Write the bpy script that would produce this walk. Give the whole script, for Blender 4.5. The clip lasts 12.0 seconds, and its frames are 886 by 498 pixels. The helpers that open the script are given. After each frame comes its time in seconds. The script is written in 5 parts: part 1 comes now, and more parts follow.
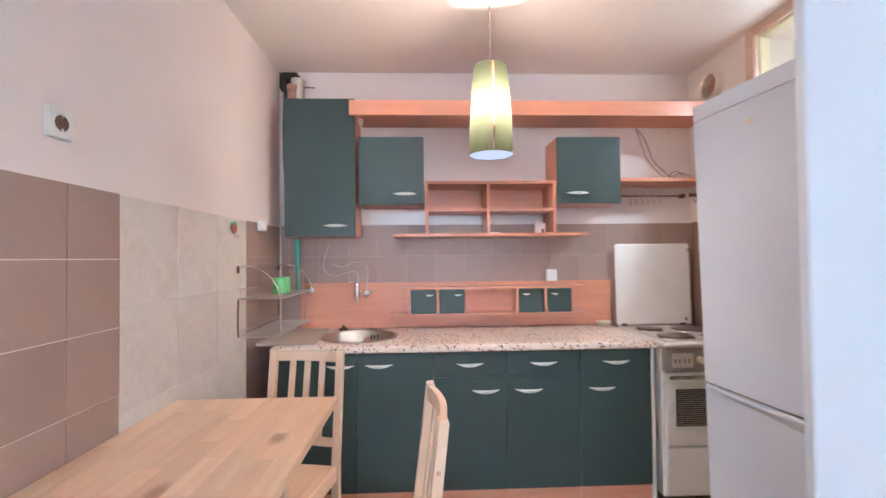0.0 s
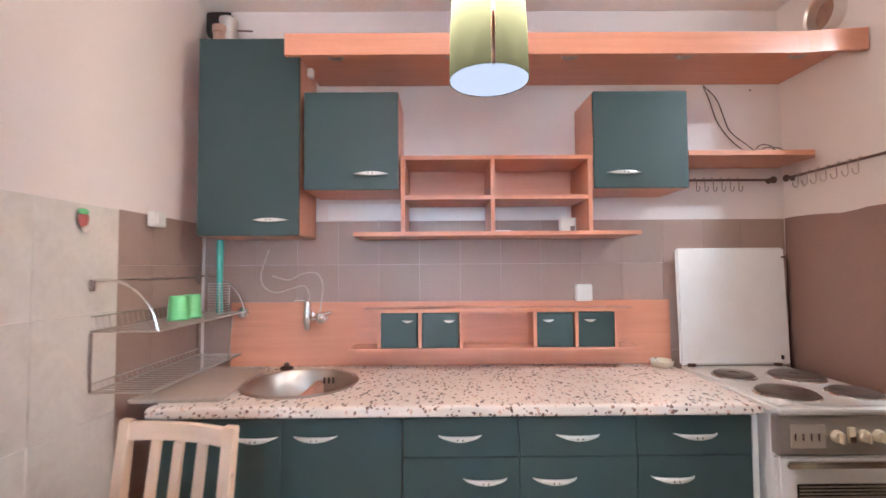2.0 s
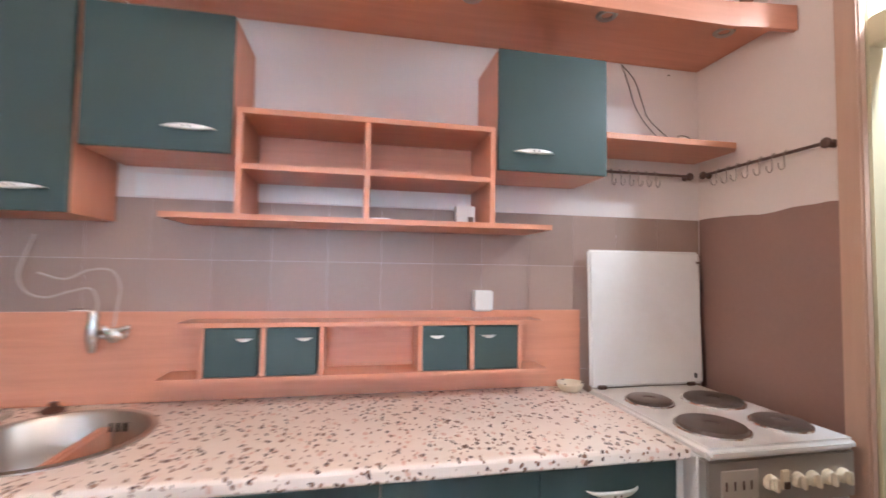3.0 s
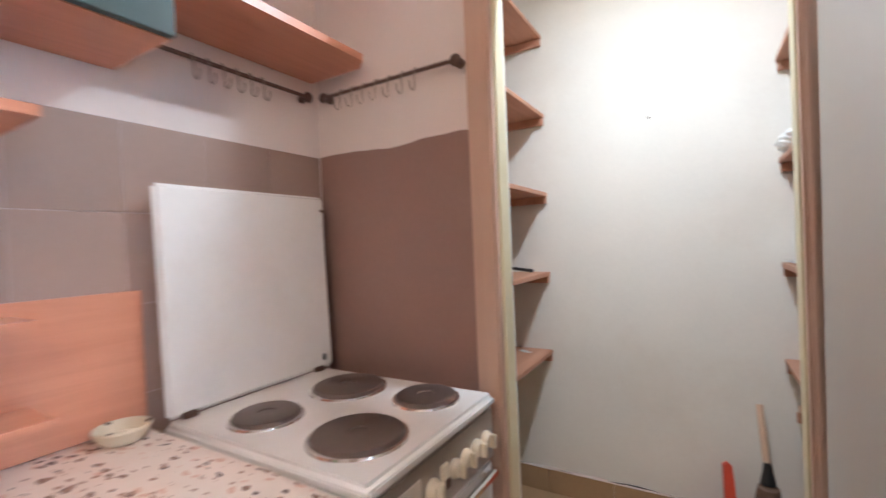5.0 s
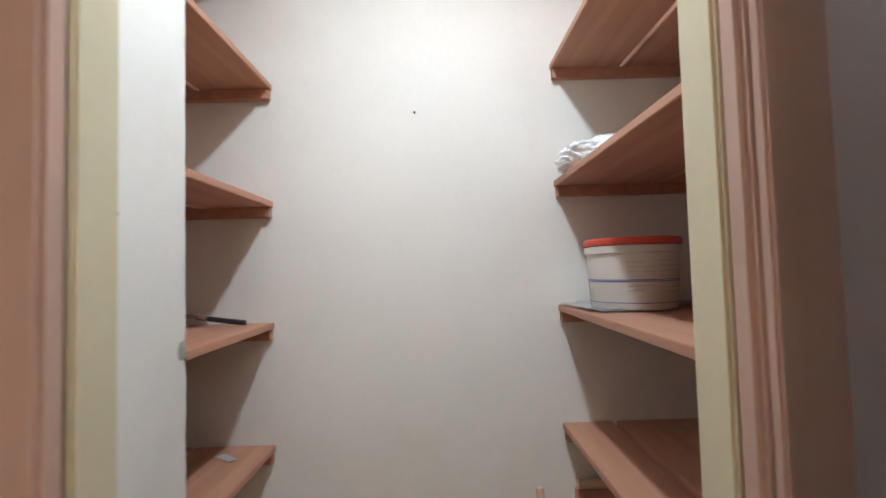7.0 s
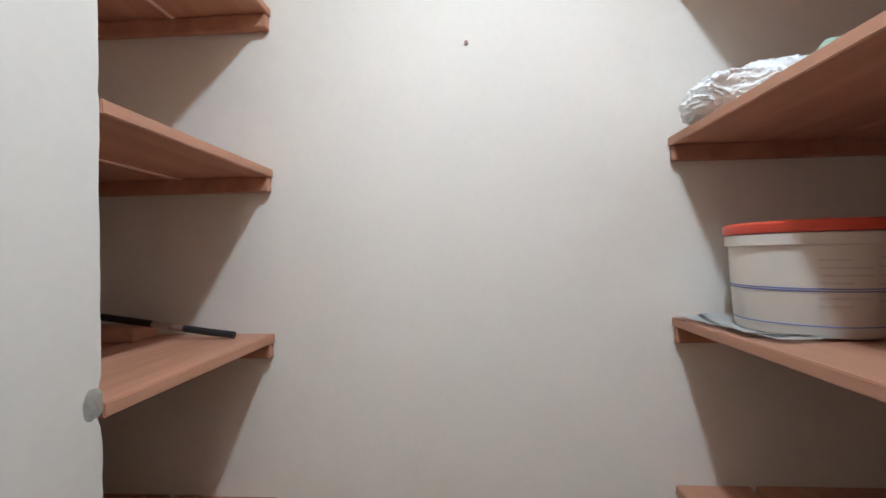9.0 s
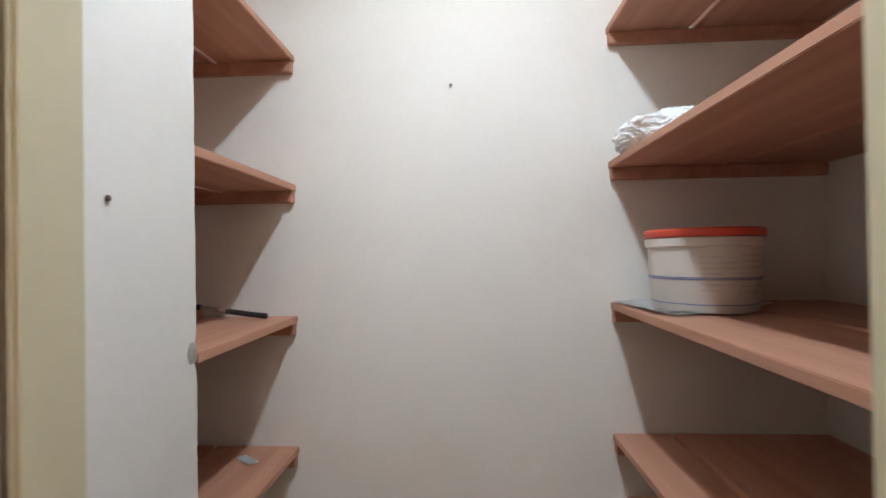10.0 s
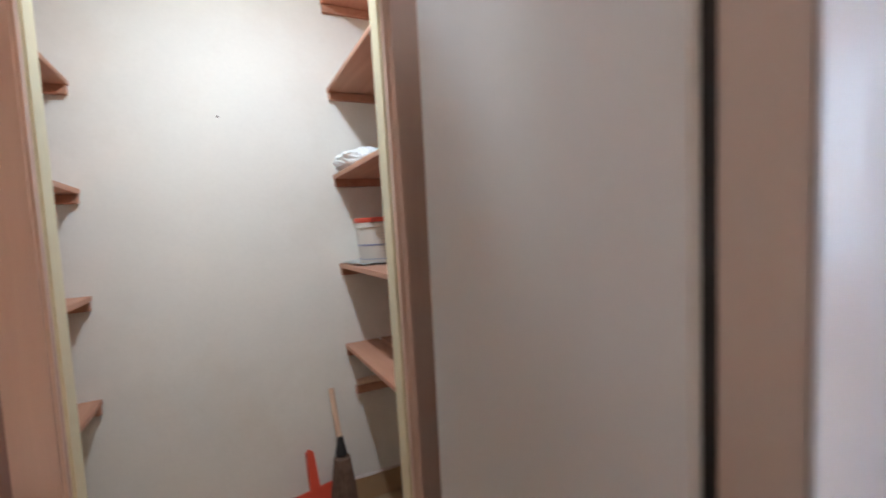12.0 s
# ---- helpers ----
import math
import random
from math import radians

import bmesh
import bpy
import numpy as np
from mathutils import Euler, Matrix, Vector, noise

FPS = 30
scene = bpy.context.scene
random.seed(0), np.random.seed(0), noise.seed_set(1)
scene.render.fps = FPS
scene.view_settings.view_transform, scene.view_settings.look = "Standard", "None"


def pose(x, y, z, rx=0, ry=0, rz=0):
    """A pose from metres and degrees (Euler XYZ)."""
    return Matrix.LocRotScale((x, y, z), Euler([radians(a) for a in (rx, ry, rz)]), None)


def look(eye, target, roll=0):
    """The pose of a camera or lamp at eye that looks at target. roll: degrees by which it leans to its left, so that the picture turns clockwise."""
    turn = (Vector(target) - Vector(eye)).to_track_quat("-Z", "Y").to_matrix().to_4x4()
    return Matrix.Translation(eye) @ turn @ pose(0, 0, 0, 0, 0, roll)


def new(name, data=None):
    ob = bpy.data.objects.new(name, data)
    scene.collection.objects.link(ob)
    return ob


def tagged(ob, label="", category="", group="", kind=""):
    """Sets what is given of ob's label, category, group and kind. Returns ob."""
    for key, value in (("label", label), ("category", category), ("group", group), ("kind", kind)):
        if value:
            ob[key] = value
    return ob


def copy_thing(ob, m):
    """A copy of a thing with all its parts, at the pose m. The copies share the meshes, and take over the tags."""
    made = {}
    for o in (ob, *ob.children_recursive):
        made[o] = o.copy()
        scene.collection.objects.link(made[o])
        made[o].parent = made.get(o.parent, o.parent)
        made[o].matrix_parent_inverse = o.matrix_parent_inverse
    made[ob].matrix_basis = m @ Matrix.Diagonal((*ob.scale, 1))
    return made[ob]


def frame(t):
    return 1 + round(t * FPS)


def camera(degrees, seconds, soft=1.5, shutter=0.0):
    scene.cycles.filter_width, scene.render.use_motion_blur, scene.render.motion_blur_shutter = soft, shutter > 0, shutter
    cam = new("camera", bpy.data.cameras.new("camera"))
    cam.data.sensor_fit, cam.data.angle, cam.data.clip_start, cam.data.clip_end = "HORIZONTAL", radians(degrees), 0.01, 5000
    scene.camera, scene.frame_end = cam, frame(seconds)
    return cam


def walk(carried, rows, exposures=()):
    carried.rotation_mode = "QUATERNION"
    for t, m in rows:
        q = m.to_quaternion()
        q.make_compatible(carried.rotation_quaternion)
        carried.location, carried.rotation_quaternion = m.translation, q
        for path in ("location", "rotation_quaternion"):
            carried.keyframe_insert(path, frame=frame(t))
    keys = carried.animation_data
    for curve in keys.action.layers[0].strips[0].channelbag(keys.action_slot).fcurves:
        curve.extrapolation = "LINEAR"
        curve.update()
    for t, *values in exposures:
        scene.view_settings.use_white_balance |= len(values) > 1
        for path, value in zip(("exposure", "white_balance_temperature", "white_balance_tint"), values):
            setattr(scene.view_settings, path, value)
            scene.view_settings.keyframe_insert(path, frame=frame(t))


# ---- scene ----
cam = camera(90.7, 12.0, shutter=0.5)
PATH = [
    (0, (-0.021, -0.076, 1.37), (0.059, 1.922, 1.411), -0.6),
    (0.5, (0.075, 0.109, 1.385), (0.009, 2.107, 1.438), -0.3),
    (1, (0.108, 0.333, 1.373), (0.033, 2.331, 1.442), -0.2),
    (1.5, (0.123, 0.579, 1.38), (0.16, 2.577, 1.454), -0.9),
    (2, (0.154, 0.798, 1.371), (0.165, 2.796, 1.454), -0.4),
    (2.5, (0.258, 1.024, 1.39), (0.381, 3.016, 1.505), -0.1),
    (2.7, (0.302, 1.123, 1.382), (0.525, 3.108, 1.482), 0.2),
    (4.3, (0.555, 1.701, 1.315), (1.877, 3.2, 1.383), -0.5),
    (4.5, (0.621, 1.746, 1.329), (2.092, 3.101, 1.348), -1.6),
    (5, (0.759, 1.808, 1.282), (2.475, 2.836, 1.261), -2.4),
    (5.5, (0.93, 1.888, 1.269), (2.839, 2.485, 1.229), -2.7),
    (6, (1.083, 1.945, 1.268), (3.07, 2.174, 1.249), -1.8),
    (6.5, (1.257, 1.932, 1.282), (3.254, 2.028, 1.347), -1.5),
    (8.3, (1.804, 1.918, 1.288), (3.794, 1.718, 1.296), -1.6),
    (8.5, (1.827, 1.941, 1.288), (3.824, 1.845, 1.307), -1.6),
    (9, (1.822, 1.99, 1.307), (3.817, 2.123, 1.329), -1.0),
    (9.5, (1.732, 1.992, 1.316), (3.731, 2.066, 1.341), -1.0),
    (10, (1.568, 1.956, 1.305), (3.565, 2.066, 1.323), -0.9),
    (10.5, (1.413, 1.926, 1.321), (3.409, 2.053, 1.316), -1.0),
    (11, (1.254, 1.964, 1.295), (3.251, 1.85, 1.261), -1.0),
    (11.5, (1.054, 2.007, 1.299), (2.975, 1.452, 1.252), -3.2),
    (12, (0.872, 2.004, 1.304), (2.663, 1.12, 1.193), -3.6),
]
EXPOSURES = [(0, 0.17), (2.7, 0.22), (4.5, 0.12), (5.5, 0.02), (6.5, -0.14), (10.5, -0.25), (12, -0.22)]
walk(cam, [(t, look(eye, target, roll)) for t, eye, target, roll in PATH], EXPOSURES)

# ---------------------------------------------------------------- plan (metres)
LEFT, BACK, RIGHT, REAR = -1.015, 2.957, 1.865, -2.60      # inner faces of the kitchen
CEIL = 2.66
PANTRY_BACK, PANTRY_L, PANTRY_R, PANTRY_FLOOR = 2.795, 2.93, 1.00, 0.075
PIER_X, PIER_Y = 2.327, 2.441                            # free corner of the pier beside the pantry shelves
DOOR_R, DOOR_L, DOOR_TOP = 1.645, 2.283, 2.06              # clear opening of the pantry door
TOP = 0.895                                               # worktop

# ---------------------------------------------------------------- light
world = bpy.data.worlds.new("sky")
scene.world = world
world.use_nodes = True
wn = world.node_tree.nodes
sky = wn.new("ShaderNodeTexSky")
sky.sky_type, sky.sun_disc = "NISHITA", False
sky.sun_elevation, sky.sun_rotation = radians(40), radians(200)
wn["Background"].inputs["Strength"].default_value = 0.12
world.node_tree.links.new(sky.outputs["Color"], wn["Background"].inputs["Color"])


def lamp(name, kind, power, colour, m, **settings):
    data = bpy.data.lights.new(name, kind)
    data.energy, data.color = power, colour
    ob = new(name, data)
    ob.matrix_world = m
    return data


PENDANT = (0.275, 1.848)
lamp_data = lamp("pendant_bulb_light", "POINT", 500, (1.0, 0.86, 0.77), pose(PENDANT[0], PENDANT[1], 2.03))
lamp_data.shadow_soft_size = 0.035
lamp_data = lamp("pendant_diffuser_light", "AREA", 5.5, (1.0, 0.85, 0.75), pose(PENDANT[0], PENDANT[1], 1.811))
lamp_data.shape, lamp_data.size = "DISK", 0.17
for k in range(3):                                        # light leaving the three panels of the glowing shade
    a = radians(30 + 120 * k)
    lamp_data = lamp("pendant_shade_light", "AREA", 8.5, (1.0, 0.865, 0.77), pose(PENDANT[0] + 0.108 * math.cos(a), PENDANT[1] + 0.108 * math.sin(a), 2.02, 98, 0, math.degrees(a) + 90))
    lamp_data.shape, lamp_data.size, lamp_data.size_y = "RECTANGLE", 0.15, 0.36
PANTRY_BULB = (2.012, 1.895, 2.46)
lamp_data = lamp("pantry_bulb_light", "POINT", 5, (0.70, 0.85, 1.0), pose(*PANTRY_BULB))
lamp_data.shadow_soft_size = 0.035
# Fill lamp added under the unseen bulb to lighten the lower pantry walls.
lamp_data = lamp("pantry_lamp_downlight", "AREA", 16, (0.70, 0.85, 1.0), pose(PANTRY_BULB[0], PANTRY_BULB[1], PANTRY_BULB[2] - 0.045))
lamp_data.shape, lamp_data.size = "DISK", 0.07
lamp_data = lamp("window_daylight", "AREA", 540, (0.48, 0.71, 1.0), pose(0.0, REAR + 0.02, 1.55, 90, 0, 180))
lamp_data.shape, lamp_data.size, lamp_data.size_y = "RECTANGLE", 1.5, 1.3

# ---------------------------------------------------------------- materials


def material(name, colour, rough=0.5, metal=0.0, vary=0.06, scale=4.0, fine=60.0, bump=0.1, dirt=None, dirt_amount=0.0,
             stretch=(1, 1, 1), island=0.0, spec=0.5, coat=0.0):
    """Principled surface whose colour drifts at a broad and a fine scale, with stains and relief."""
    mat = bpy.data.materials.new(name)
    mat.use_nodes = True
    nt = mat.node_tree
    n, l = nt.nodes, nt.links
    b = n["Principled BSDF"]
    b.inputs["Metallic"].default_value = metal
    b.inputs["Specular IOR Level"].default_value = spec
    b.inputs["Coat Weight"].default_value = coat
    tc, mp = n.new("ShaderNodeTexCoord"), n.new("ShaderNodeMapping")
    mp.inputs["Scale"].default_value = stretch
    l.new(tc.outputs["Object"], mp.inputs["Vector"])
    broad, small = n.new("ShaderNodeTexNoise"), n.new("ShaderNodeTexNoise")
    for tex, s, d in ((broad, scale, 4), (small, fine, 3)):
        tex.inputs["Scale"].default_value, tex.inputs["Detail"].default_value = s, d
        l.new(mp.outputs["Vector"], tex.inputs["Vector"])
    add = n.new("ShaderNodeMath")
    add.operation = "MULTIPLY_ADD"
    add.inputs[1].default_value = 0.45
    l.new(small.outputs["Fac"], add.inputs[0])
    l.new(broad.outputs["Fac"], add.inputs[2])
    ramp = n.new("ShaderNodeMapRange")
    ramp.inputs["From Min"].default_value, ramp.inputs["From Max"].default_value = 0.35, 1.1
    ramp.inputs["To Min"].default_value, ramp.inputs["To Max"].default_value = 1 - vary, 1 + vary
    l.new(add.outputs[0], ramp.inputs["Value"])
    value = ramp.outputs["Result"]
    if island:
        info, jitter = n.new("ShaderNodeObjectInfo"), n.new("ShaderNodeMapRange")
        jitter.inputs["To Min"].default_value, jitter.inputs["To Max"].default_value = 1 - island, 1 + island
        l.new(info.outputs["Random"], jitter.inputs["Value"])
        mul = n.new("ShaderNodeMath")
        mul.operation = "MULTIPLY"
        l.new(value, mul.inputs[0])
        l.new(jitter.outputs["Result"], mul.inputs[1])
        value = mul.outputs[0]
    tone = n.new("ShaderNodeMix")
    tone.data_type, tone.blend_type = "RGBA", "MULTIPLY"
    tone.inputs["Factor"].default_value = 1.0
    tone.inputs["A"].default_value = (*colour, 1)
    l.new(value, tone.inputs["B"])
    out = tone.outputs["Result"]
    if dirt:
        blot, edge = n.new("ShaderNodeTexNoise"), n.new("ShaderNodeMapRange")
        blot.inputs["Scale"].default_value, blot.inputs["Detail"].default_value, blot.inputs["Roughness"].default_value = scale * 0.7, 6, 0.65
        l.new(tc.outputs["Object"], blot.inputs["Vector"])
        edge.inputs["From Min"].default_value, edge.inputs["From Max"].default_value = 0.5, 0.75
        edge.inputs["To Max"].default_value = dirt_amount
        l.new(blot.outputs["Fac"], edge.inputs["Value"])
        stain = n.new("ShaderNodeMix")
        stain.data_type = "RGBA"
        stain.inputs["B"].default_value = (*dirt, 1)
        l.new(edge.outputs["Result"], stain.inputs["Factor"])
        l.new(out, stain.inputs["A"])
        out = stain.outputs["Result"]
    l.new(out, b.inputs["Base Color"])
    rr = n.new("ShaderNodeMapRange")
    rr.inputs["To Min"].default_value, rr.inputs["To Max"].default_value = max(0.02, rough - 0.07), min(1, rough + 0.07)
    l.new(broad.outputs["Fac"], rr.inputs["Value"])
    l.new(rr.outputs["Result"], b.inputs["Roughness"])
    if bump:
        bp = n.new("ShaderNodeBump")
        bp.inputs["Strength"].default_value, bp.inputs["Distance"].default_value = bump, 0.003
        l.new(add.outputs[0], bp.inputs["Height"])
        l.new(bp.outputs["Normal"], b.inputs["Normal"])
    return mat


def wood(name, light, dark, along="Y", rough=0.45, rings=9.0, knots=0.0, island=0.08, contrast=0.7, gloss=0.4):
    """Sawn wood: long wavy grain along one axis of the object, with a few knots."""
    mat = bpy.data.materials.new(name)
    mat.use_nodes = True
    nt = mat.node_tree
    n, l = nt.nodes, nt.links
    b = n["Principled BSDF"]
    b.inputs["Roughness"].default_value = rough
    b.inputs["Specular IOR Level"].default_value = gloss
    tc, mp, info, shift = n.new("ShaderNodeTexCoord"), n.new("ShaderNodeMapping"), n.new("ShaderNodeObjectInfo"), n.new("ShaderNodeVectorMath")
    squeeze = {"X": (0.07, 1, 1), "Y": (1, 0.07, 1), "Z": (1, 1, 0.07)}[along]
    mp.inputs["Scale"].default_value = squeeze
    shift.operation = "MULTIPLY_ADD"
    shift.inputs[1].default_value = (7.3, 7.3, 7.3)
    l.new(info.outputs["Random"], shift.inputs[0])
    l.new(tc.outputs["Object"], shift.inputs[2])
    l.new(shift.outputs[0], mp.inputs["Vector"])
    warp, grain, fine = n.new("ShaderNodeTexNoise"), n.new("ShaderNodeTexNoise"), n.new("ShaderNodeTexNoise")
    for tex, s, d in ((grain, rings * 3.5, 5), (fine, 240, 3), (warp, 3, 3)):
        tex.inputs["Scale"].default_value, tex.inputs["Detail"].default_value = s, d
        l.new(mp.outputs["Vector"], tex.inputs["Vector"])
    grain.inputs["Distortion"].default_value = 0.7
    mix = n.new("ShaderNodeMath")
    mix.operation = "MULTIPLY_ADD"
    mix.inputs[1].default_value = 0.25
    l.new(fine.outputs["Fac"], mix.inputs[0])
    l.new(grain.outputs["Fac"], mix.inputs[2])
    ramp = n.new("ShaderNodeMapRange")
    ramp.inputs["From Min"].default_value, ramp.inputs["From Max"].default_value = 0.38, 0.85
    ramp.inputs["To Max"].default_value = contrast
    l.new(mix.outputs[0], ramp.inputs["Value"])
    col = n.new("ShaderNodeMix")
    col.data_type = "RGBA"
    col.inputs["A"].default_value, col.inputs["B"].default_value = (*light, 1), (*dark, 1)
    l.new(ramp.outputs["Result"], col.inputs["Factor"])
    out = col.outputs["Result"]
    if knots:
        vor, ring = n.new("ShaderNodeTexVoronoi"), n.new("ShaderNodeMapRange")
        vor.inputs["Scale"].default_value = knots
        mk = n.new("ShaderNodeMapping")
        mk.inputs["Scale"].default_value = {"X": (0.55, 1, 0.2), "Y": (1, 0.55, 0.2), "Z": (1, 0.2, 0.55)}[along]
        l.new(shift.outputs[0], mk.inputs["Vector"])
        l.new(mk.outputs["Vector"], vor.inputs["Vector"])
        ring.inputs["From Min"].default_value, ring.inputs["From Max"].default_value = 0.05, 0.14
        ring.inputs["To Min"].default_value, ring.inputs["To Max"].default_value = 0.75, 0.0
        l.new(vor.outputs["Distance"], ring.inputs["Value"])
        kn = n.new("ShaderNodeMix")
        kn.data_type = "RGBA"
        kn.inputs["B"].default_value = (dark[0] * 0.55, dark[1] * 0.45, dark[2] * 0.4, 1)
        l.new(ring.outputs["Result"], kn.inputs["Factor"])
        l.new(out, kn.inputs["A"])
        out = kn.outputs["Result"]
    jit, mul = n.new("ShaderNodeMapRange"), n.new("ShaderNodeMix")
    jit.inputs["To Min"].default_value, jit.inputs["To Max"].default_value = 1 - island, 1 + island
    l.new(info.outputs["Random"], jit.inputs["Value"])
    mul.data_type, mul.blend_type = "RGBA", "MULTIPLY"
    mul.inputs["Factor"].default_value = 1
    l.new(out, mul.inputs["A"])
    l.new(jit.outputs["Result"], mul.inputs["B"])
    l.new(mul.outputs["Result"], b.inputs["Base Color"])
    bp = n.new("ShaderNodeBump")
    bp.inputs["Strength"].default_value, bp.inputs["Distance"].default_value = 0.12, 0.001
    l.new(mix.outputs[0], bp.inputs["Height"])
    l.new(bp.outputs["Normal"], b.inputs["Normal"])
    return mat


def terrazzo(name):
    """Pale pink worktop laminate printed with brown and rose stone chips."""
    mat = bpy.data.materials.new(name)
    mat.use_nodes = True
    nt = mat.node_tree
    n, l = nt.nodes, nt.links
    b = n["Principled BSDF"]
    b.inputs["Roughness"].default_value = 0.32
    tc, wob, mixv = n.new("ShaderNodeTexCoord"), n.new("ShaderNodeTexNoise"), n.new("ShaderNodeMix")
    wob.inputs["Scale"].default_value = 45
    mixv.data_type = "VECTOR"
    mixv.inputs["Factor"].default_value = 0.02
    l.new(tc.outputs["Object"], wob.inputs["Vector"])
    l.new(tc.outputs["Object"], mixv.inputs["A"])
    l.new(wob.outputs["Color"], mixv.inputs["B"])
    cloud = n.new("ShaderNodeTexNoise")
    cloud.inputs["Scale"].default_value, cloud.inputs["Detail"].default_value = 25, 5
    l.new(tc.outputs["Object"], cloud.inputs["Vector"])
    base = n.new("ShaderNodeMix")
    base.data_type = "RGBA"
    base.inputs["A"].default_value, base.inputs["B"].default_value = (0.84, 0.73, 0.65, 1), (0.74, 0.59, 0.51, 1)
    l.new(cloud.outputs["Fac"], base.inputs["Factor"])
    out = base.outputs["Result"]
    for scale, turn, size, colour, keep in ((44, 0.3, 0.27, (0.68, 0.42, 0.33), 0.45), (42, 1.0, 0.25, (0.22, 0.10, 0.06), 0.5), (54, 2.1, 0.28, (0.10, 0.045, 0.035), 0.42),
                                            (66, 0.7, 0.27, (0.36, 0.18, 0.12), 0.5)):
        mp, vor, cut, seed, pick, both = (n.new("ShaderNodeMapping"), n.new("ShaderNodeTexVoronoi"), n.new("ShaderNodeMath"), n.new("ShaderNodeSeparateColor"),
                                          n.new("ShaderNodeMath"), n.new("ShaderNodeMath"))
        mp.inputs["Rotation"].default_value, mp.inputs["Scale"].default_value = (0.2, 0.1, turn), (1, 0.55, 1)
        mp.inputs["Location"].default_value = (turn, turn, 0)
        l.new(mixv.outputs["Result"], mp.inputs["Vector"])
        l.new(mp.outputs["Vector"], vor.inputs["Vector"])
        vor.inputs["Scale"].default_value = scale
        cut.operation, cut.inputs[1].default_value = "LESS_THAN", size
        l.new(vor.outputs["Distance"], cut.inputs[0])
        l.new(vor.outputs["Color"], seed.inputs["Color"])
        pick.operation, pick.inputs[1].default_value = "LESS_THAN", keep
        l.new(seed.outputs["Red"], pick.inputs[0])
        both.operation = "MULTIPLY"
        l.new(cut.outputs[0], both.inputs[0])
        l.new(pick.outputs[0], both.inputs[1])
        lay = n.new("ShaderNodeMix")
        lay.data_type = "RGBA"
        lay.inputs["B"].default_value = (*colour, 1)
        l.new(both.outputs[0], lay.inputs["Factor"])
        l.new(out, lay.inputs["A"])
        out = lay.outputs["Result"]
    l.new(out, b.inputs["Base Color"])
    return mat


def glow(name, colour, strength):
    mat = bpy.data.materials.new(name)
    mat.use_nodes = True
    b = mat.node_tree.nodes["Principled BSDF"]
    b.inputs["Base Color"].default_value = (0.05, 0.05, 0.05, 1)
    b.inputs["Emission Color"].default_value = (*colour, 1)
    b.inputs["Emission Strength"].default_value = strength
    return mat


def shade_cloth(name, colour):
    """Thin lampshade film that lets the bulb shine through."""
    mat = bpy.data.materials.new(name)
    mat.use_nodes = True
    nt = mat.node_tree
    n, l = nt.nodes, nt.links
    tr, df, mx = n.new("ShaderNodeBsdfTranslucent"), n.new("ShaderNodeBsdfDiffuse"), n.new("ShaderNodeMixShader")
    tr.inputs["Color"].default_value = (*colour, 1)
    df.inputs["Color"].default_value = (*colour, 1)
    mx.inputs[0].default_value = 0.4
    l.new(tr.outputs[0], mx.inputs[1])
    l.new(df.outputs[0], mx.inputs[2])
    l.new(mx.outputs[0], n["Material Output"].inputs["Surface"])
    return mat


M_WALL = material("wall_paint", (0.82, 0.715, 0.67), 0.75, vary=0.04, scale=1.6, fine=90, bump=0.12, dirt=(0.74, 0.60, 0.57), dirt_amount=0.35)
M_PARTITION = material("partition_paint", (0.78, 0.81, 0.86), 0.5, vary=0.02, scale=1.5, fine=120, bump=0.05)
M_CEIL = material("ceiling_paint", (0.89, 0.79, 0.73), 0.8, vary=0.03, scale=1.2, fine=70, bump=0.1, dirt=(0.78, 0.66, 0.60), dirt_amount=0.25)
M_PANTRY = material("pantry_paint", (0.86, 0.81, 0.74), 0.75, vary=0.05, scale=2.5, fine=80, bump=0.15, dirt=(0.72, 0.63, 0.53), dirt_amount=0.4)
M_BROWN = material("brown_tile_paint", (0.35, 0.235, 0.195), 0.42, vary=0.07, scale=3, fine=70, bump=0.08, island=0.05)
M_BROWNPAINT = material("brown_wall_paint", (0.30, 0.178, 0.147), 0.55, vary=0.08, scale=3, fine=60, bump=0.15)
M_LIGHTTILE = material("pale_tile_glaze", (0.68, 0.61, 0.555), 0.4, vary=0.12, scale=6, fine=50, bump=0.1, dirt=(0.44, 0.36, 0.31), dirt_amount=0.5, island=0.05)
M_GROUT = material("grout", (0.62, 0.50, 0.44), 0.9, vary=0.1, bump=0.2)
M_GREEN = material("green_laminate", (0.029, 0.050, 0.046), 0.48, vary=0.08, scale=5, fine=150, bump=0.04)
M_BEECH = wood("beech_laminate", (0.66, 0.285, 0.18), (0.53, 0.21, 0.125), "X", 0.36, rings=10, contrast=0.6, island=0.03)
M_BEECH_V = wood("beech_laminate_upright", (0.66, 0.285, 0.18), (0.53, 0.21, 0.125), "Z", 0.36, rings=10, contrast=0.6, island=0.03)
M_PINE = wood("pine_top", (0.87, 0.59, 0.41), (0.62, 0.31, 0.17), "Y", 0.32, rings=5, knots=4.0, island=0.07, contrast=0.5)
M_PINE_V = wood("pine_upright", (0.82, 0.58, 0.42), (0.68, 0.44, 0.30), "Z", 0.4, rings=8, island=0.06, contrast=0.6)
M_PINE_X = wood("pine_crosswise", (0.82, 0.58, 0.42), (0.68, 0.44, 0.30), "X", 0.4, rings=8, island=0.06, contrast=0.6)
M_SHELF = wood("pantry_board", (0.60, 0.305, 0.20), (0.42, 0.185, 0.11), "X", 0.5, rings=7, knots=2.6, island=0.10, contrast=0.75)
M_CASING = wood("casing_wood", (0.60, 0.405, 0.31), (0.50, 0.31, 0.23), "Z", 0.45, rings=7, island=0.05, contrast=0.6)
